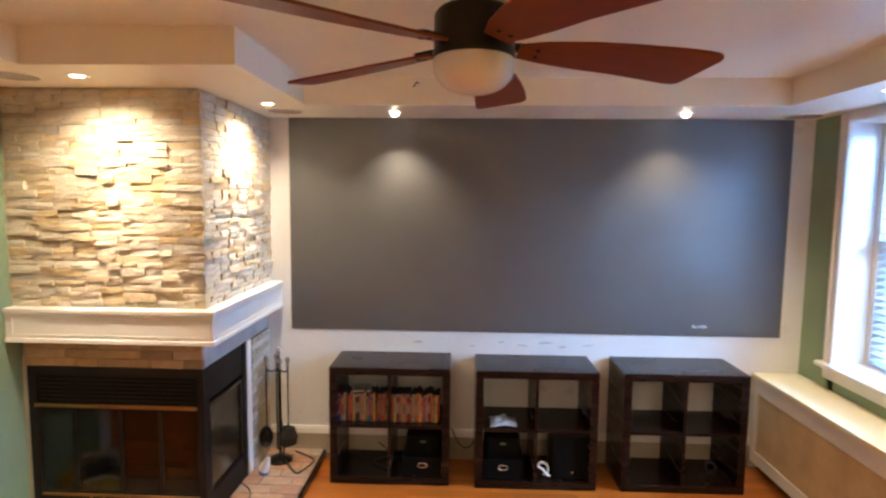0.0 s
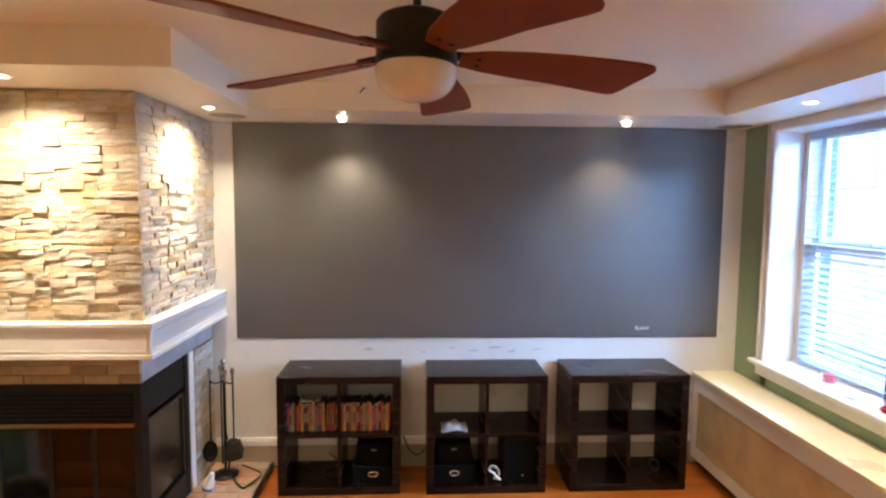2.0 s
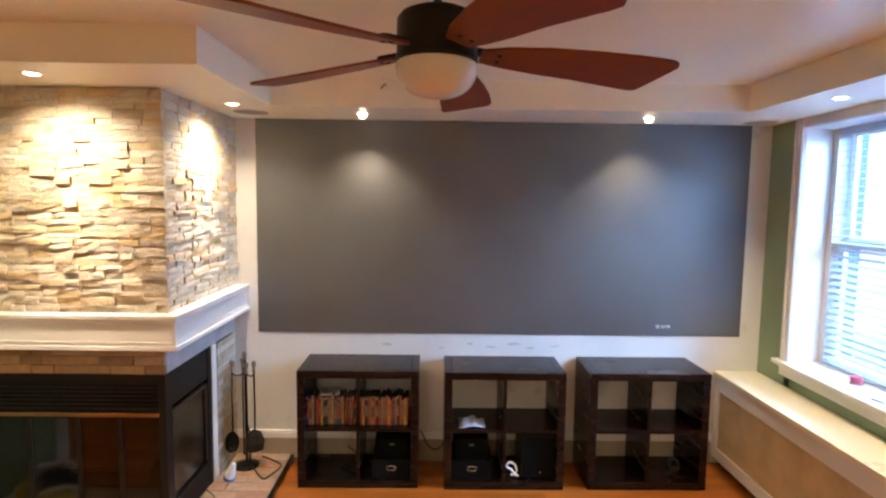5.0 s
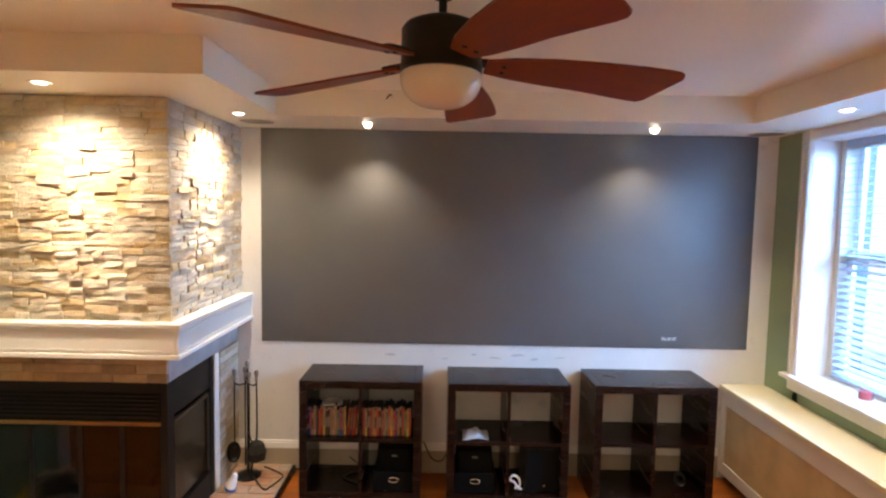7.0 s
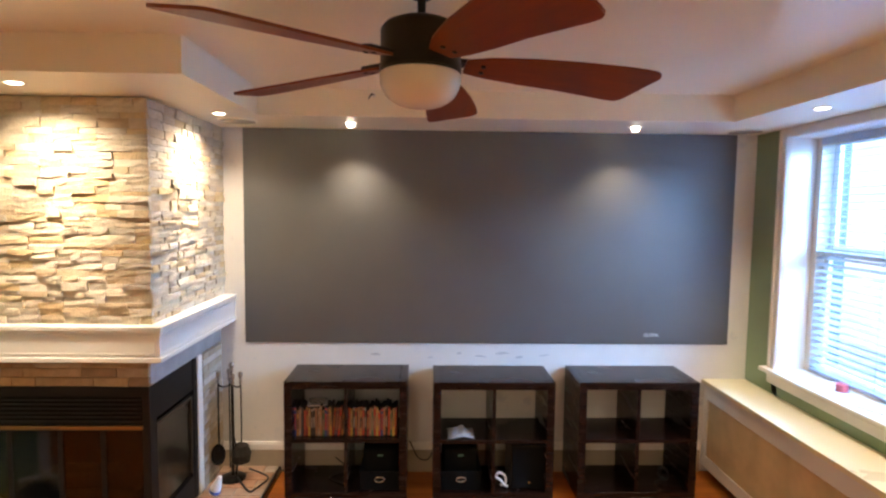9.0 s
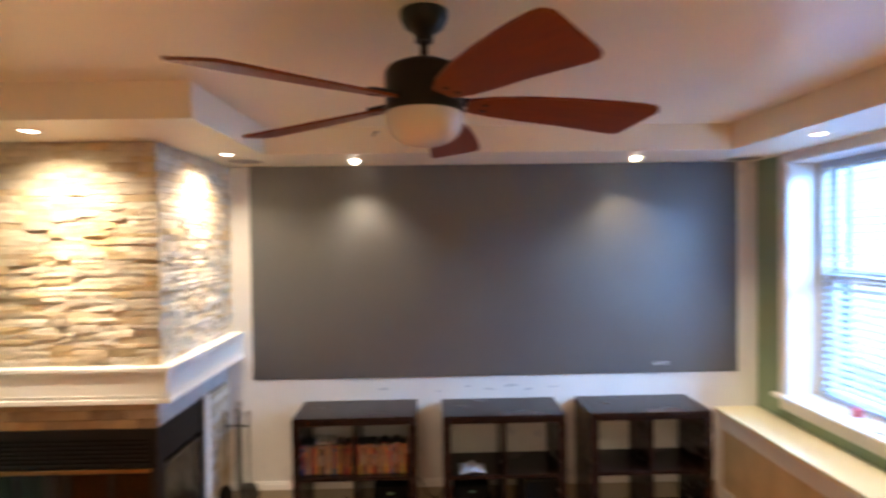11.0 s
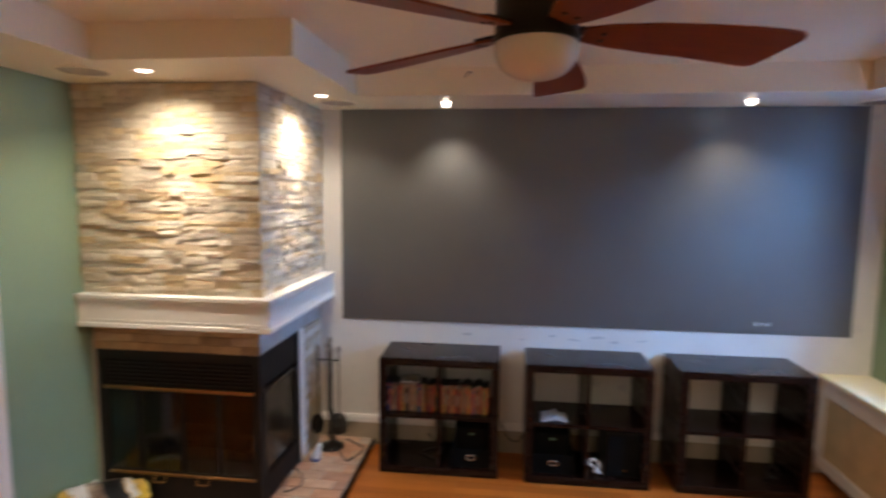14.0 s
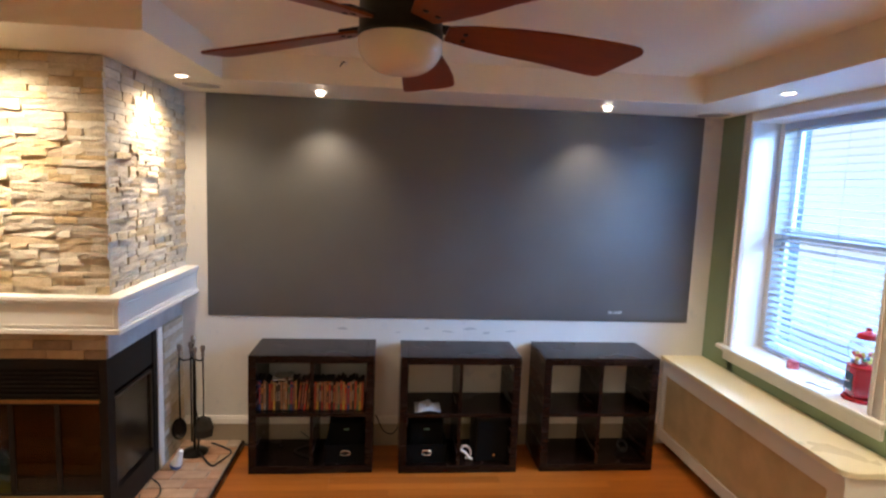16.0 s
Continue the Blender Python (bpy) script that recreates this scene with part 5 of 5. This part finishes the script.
tab = thing("high_dining_table", pose(-4.9, 1.9, 0), "dark counter-height table with lower shelves", "table")
part("tabletop", B((-0.46, -0.9, 0.875, 0.5, 0.87, 0.92), bevel=0.006, seg=2), ebony, tab)
part("apron", B((-0.36, -0.7, 0.82, 0.3, 0.6, 0.875)), ebony, tab)
for lx, ly in ((0.12, 0.48), (-0.34, 0.48), (0.12, -0.6), (-0.34, -0.6)):
    part("leg", B((lx - 0.05, ly - 0.05, 0.07, lx + 0.05, ly + 0.05, 0.82), bevel=0.004), ebony, tab)
part("shelf", B((-0.36, -0.66, 0.43, 0.14, 0.42, 0.46), bevel=0.003), ebony, tab)
part("base", B((-0.46, -0.75, 0.0, 0.26, 0.58, 0.07), bevel=0.006), ebony, tab)


def bottle(x, y, name, label, body, cap, h, r, band=None):
    o = thing(name, pose(x, y, 0.921), label, "bottle")
    part("body", lathe([(0, 0), (r, 0), (r, h * 0.62), (r * 0.85, h * 0.72), (r * 0.4, h * 0.88), (r * 0.36, h * 0.94), (0, h * 0.94)], 18), body, o, smooth=True)
    part("cap", lathe([(r * 0.42, h * 0.92), (r * 0.42, h), (0, h)], 14), cap, o, smooth=True)
    if band:
        part("label_band", lathe([(r * 1.01, h * 0.3), (r * 1.03, h * 0.31), (r * 1.03, h * 0.58), (r * 1.01, h * 0.59)], 18), band, o, smooth=True)


bottle(-4.73, 2.58, "soda_bottle", "dark cola bottle with a blue label on the table", cola, blue_plastic, 0.26, 0.042, blue_plastic)
bottle(-5.0, 2.42, "water_bottle", "clear plastic water bottle on the table", acrylic, paper, 0.2, 0.035)
can = thing("yellow_canister", pose(-4.86, 2.51, 0.921), "yellow canister with a black lid on the table", "canister")
part("body", lathe([(0, 0), (0.045, 0), (0.045, 0.17), (0, 0.172)], 20), yellow_film, can, smooth=True)
part("lid", lathe([(0.047, 0.165), (0.047, 0.21), (0.04, 0.22), (0, 0.22)], 20), plastic_black, can, smooth=True)
napkin = bmesh.new()
bmesh.ops.create_grid(napkin, x_segments=10, y_segments=8, size=1)
for v in napkin.verts:
    v.co = Vector((v.co.x * 0.13, v.co.y * 0.1, 0.004 + 0.09 * max(0, noise.noise(v.co * 1.3 + Vector((4, 2, 0)))) + 0.02 * abs(v.co.x * v.co.y)))
bmesh.ops.solidify(napkin, geom=napkin.faces[:], thickness=0.002)
tagged(part("paper_napkin", napkin, paper, m=pose(-4.8, 2.28, 0.922, 0, 0, 30)), "crumpled white paper napkin on the dark table", "napkin")
tagged(part("glass_tumbler", lathe([(0, 0), (0.03, 0), (0.034, 0.1), (0.031, 0.1), (0.027, 0.006), (0, 0.006)], 18), acrylic, smooth=True, m=pose(-4.5, 1.98, 0.921)), "small clear glass tumbler on the table", "tumbler")
prn = thing("black_printer", pose(-5.12, 2.2, 0.921, 0, 0, 15), "low black electronic box on the table", "printer")
part("body", B((-0.16, -0.2, 0, 0.16, 0.2, 0.09), bevel=0.012, seg=2), plastic_black, prn)
part("lid", B((-0.15, -0.19, 0.09, 0.15, 0.19, 0.105), bevel=0.006), plastic_black, prn)


def cardboard_sheet(m, w, h0, h1, label):
    o = thing("cardboard_box", m, label, "cardboard box", "flattened boxes")
    bm = prism([(0, 0), (w, 0), (w, h1), (0, h0)], -0.014, 0.014, 0.003)
    bm.transform(Matrix.Rotation(radians(90), 4, 'X'))
    part("panel", bm, cardboard, o)
    bm = prism([(0.01, 0.0), (w * 0.3, 0.0), (w * 0.3, h0 * 0.94), (0.01, h0 * 0.9)], 0.015, 0.024, 0.002)
    bm.transform(Matrix.Rotation(radians(90), 4, 'X'))
    part("flap", bm, cardboard, o)


for bx, by, bw, h0, h1, yaw, leanx in ((-4.75, 3.38, 0.22, 0.74, 0.8, -4, -8), (-4.5, 3.42, 0.5, 0.8, 0.92, -2, -9), (-4.6, 3.53, 0.68, 0.84, 1.02, 4, -7)):
    cardboard_sheet(pose(bx, by, 0.003, leanx, 0, yaw), bw, h0, h1, "flattened brown cardboard box leaning in the alcove")
drill = thing("hand_drill", pose(-4.16, 3.42, 0.002, 0, 0, 60), "orange and black cordless drill lying on the dining floor", "drill")
part("body", lathe([(0, 0), (0.03, 0.004), (0.036, 0.05), (0.034, 0.13), (0.022, 0.15), (0, 0.15)], 16), drill_orange, drill, "orange plastic body", smooth=True, m=pose(-0.06, 0.03, 0.04, 0, 90, 0))
part("chuck", lathe([(0.018, 0), (0.022, 0.01), (0.02, 0.04), (0.01, 0.055), (0, 0.055)], 14), chrome, drill, "grey metal chuck", smooth=True, m=pose(0.085, 0.03, 0.04, 0, 90, 0))
part("grip", prism([(-0.05, 0.03), (-0.005, 0.03), (-0.03, -0.09), (-0.075, -0.09)], 0.012, 0.06, 0.01), plastic_black, drill, smooth=True)
part("battery", B((-0.11, -0.14, 0.0, 0.0, -0.085, 0.08), bevel=0.01, seg=2), plastic_black, drill)


# ---- pieces of the setting ----
stone_face(chimney, CX - XL + 0.016, 1.29, ZS - 0.004, lambda x, z: pose(XL + x, CY, z), 21, 0.016)
stone_face(chimney_side, YB - CY, 1.29, ZS - 0.004, lambda x, z: pose(CX, CY + x, z, 0, 0, 90), 33, 0.012)


def brick_mesh(w, d, h, rnd):
    me = finish(lumpy(B((-w / 2, -d / 2, -h / 2, w / 2, d / 2, h / 2), bevel=0.003), 0.002, 18, rnd.uniform(0, 50)))
    return me


rnd = random.Random(12)
kinds = {}


def lay(parent, w, d, h, m, material, key):
    lst = kinds.setdefault(key, [])
    if len(lst) < 6:
        me = brick_mesh(w, d, h, rnd)
        me.materials.append(material)
        lst.append(me)
    else:
        me = lst[rnd.randrange(6)]
    o = new("brick", me)
    o.parent = parent
    o.matrix_basis = m


# band over the firebox and beside it
for row in range(3):
    x, z = -2.505, 0.977 + row * 0.05
    while x < -1.498:
        w = rnd.choice((0.12, 0.18, 0.24, 0.3))
        if -1.497 - x - w < 0.08:
            w = -1.497 - x
        lay(surround, w - 0.002, 0.022 + rnd.choice((0, 0.006)), 0.0485, pose(x + w / 2, 3.336, z), brick_mat, ("f", round(w, 2), rnd.randrange(2)))
        x += w
part("plaster_band", B((-1.516, 3.349, 0.952, -1.499, YB - 0.003, 1.104), bevel=0.002), grey_plaster, surround, "smooth grey painted band over the side glass")
for row in range(21):
    y, z = 3.998, 0.06 + row * 0.0432
    for w in rnd.choice(((0.2, 0.127), (0.1, 0.227), (0.14, 0.1, 0.087), (0.08, 0.15, 0.097))):
        lay(surround, w - 0.003, 0.022 + rnd.choice((0, 0.006, 0.01)), 0.041, pose(-1.507, y + w / 2, z, 0, 0, 90), pale_brick_mat, ("s", round(w, 3), rnd.randrange(2)))
        y += w
# hearth paving
row, y = 0, 2.865
while y < YB - 0.02:
    h = min(0.104, YB - y)
    x = XL + 0.002 - (0.1 if row % 2 else 0)
    while x < -1.115:
        a, b = max(x, XL + 0.002), min(x + 0.206, -1.103)
        lay(hearth, b - a - 0.008, h - 0.008, 0.02, pose((a + b) / 2, y + h / 2, 0.034), hearth_brick_mat, ("h", round(b - a, 2), round(h, 2)))
        x += 0.206
    y += 0.104
    row += 1

# oak strips
strip_floor = structure("floor", B((XL - 0.15, YF - 0.15, -0.024, XR + 0.29, YB + 0.14, -0.021)), oak_far, "orange oak strip floor with fine joints", "floor")
dining_floor = structure("dining_floor", B((DX - 1.99, -0.99, -0.024, XL - 0.151, 4.79, -0.021)), oak_far, "orange oak strip floor of the dining room", "floor")
plank_meshes = {}
inlay = thing("floor_inlay", pose(0, 0, 0), "two dark inlaid border strips in the dining room floor", "floor border", kind="structure")
for y in (3.185, 3.262):
    part("inlay_strip", B((-5.5, y, -0.015, XL - 0.16, y + 0.018, 0.004)), ebony, inlay, "dark walnut strip")


def strips(parent, x0, x1, y0, y1, wid, rnd, single):
    joined = ([], [])
    y = y0
    while y < y1 - 0.01:
        h = min(wid, y1 - y)
        x = x0 - rnd.uniform(0, 0.9)
        while x < x1:
            L = rnd.choice((0.7, 0.9, 1.1))
            a, b = max(x, x0), min(x + L, x1)
            x += L
            if b - a < 0.02:
                continue
            if single(a, b, y):
                key = (round(b - a, 2), round(h, 3))
                if key not in plank_meshes:
                    me = finish(B((-(b - a) / 2, -h / 2, -0.02, (b - a) / 2 - 0.0008, h / 2 - 0.0008, 0.0)))
                    me.materials.append(oak)
                    plank_meshes[key] = me
                o = new("plank", plank_meshes[key])
                o.parent = parent
                o.matrix_basis = pose((a + b) / 2, y + h / 2, rnd.uniform(-0.0006, 0.0))
            else:
                base = len(joined[0])
                joined[0].extend([(a, y, 0), (b - 0.0008, y, 0), (b - 0.0008, y + h - 0.0008, 0), (a, y + h - 0.0008, 0), (a, y, -0.02), (b - 0.0008, y, -0.02), (b - 0.0008, y + h - 0.0008, -0.02), (a, y + h - 0.0008, -0.02)])
                joined[1].extend([tuple(base + i for i in f) for f in ((0, 1, 2, 3), (0, 4, 5, 1), (1, 5, 6, 2), (2, 6, 7, 3), (3, 7, 4, 0))])
        y += wid
    if joined[0]:
        me = bpy.data.meshes.new("planks")
        me.from_pydata(joined[0], [], joined[1])
        me.materials.append(oak_island)
        o = new("planks", me)
        o.parent = parent
        tagged(o, kind="stuff")


oak_island = by_island(oak)
strips(strip_floor, XL - 0.15, XR, YF, YB, 0.072, random.Random(3), lambda a, b, y: y > 2.9 and b > -1.1 and a < 2.0)
strips(dining_floor, DX - 1.8, XL - 0.15, -0.9, 4.62, 0.072, random.Random(5), lambda a, b, y: 2.4 < y < 3.4 and a > -5.6)
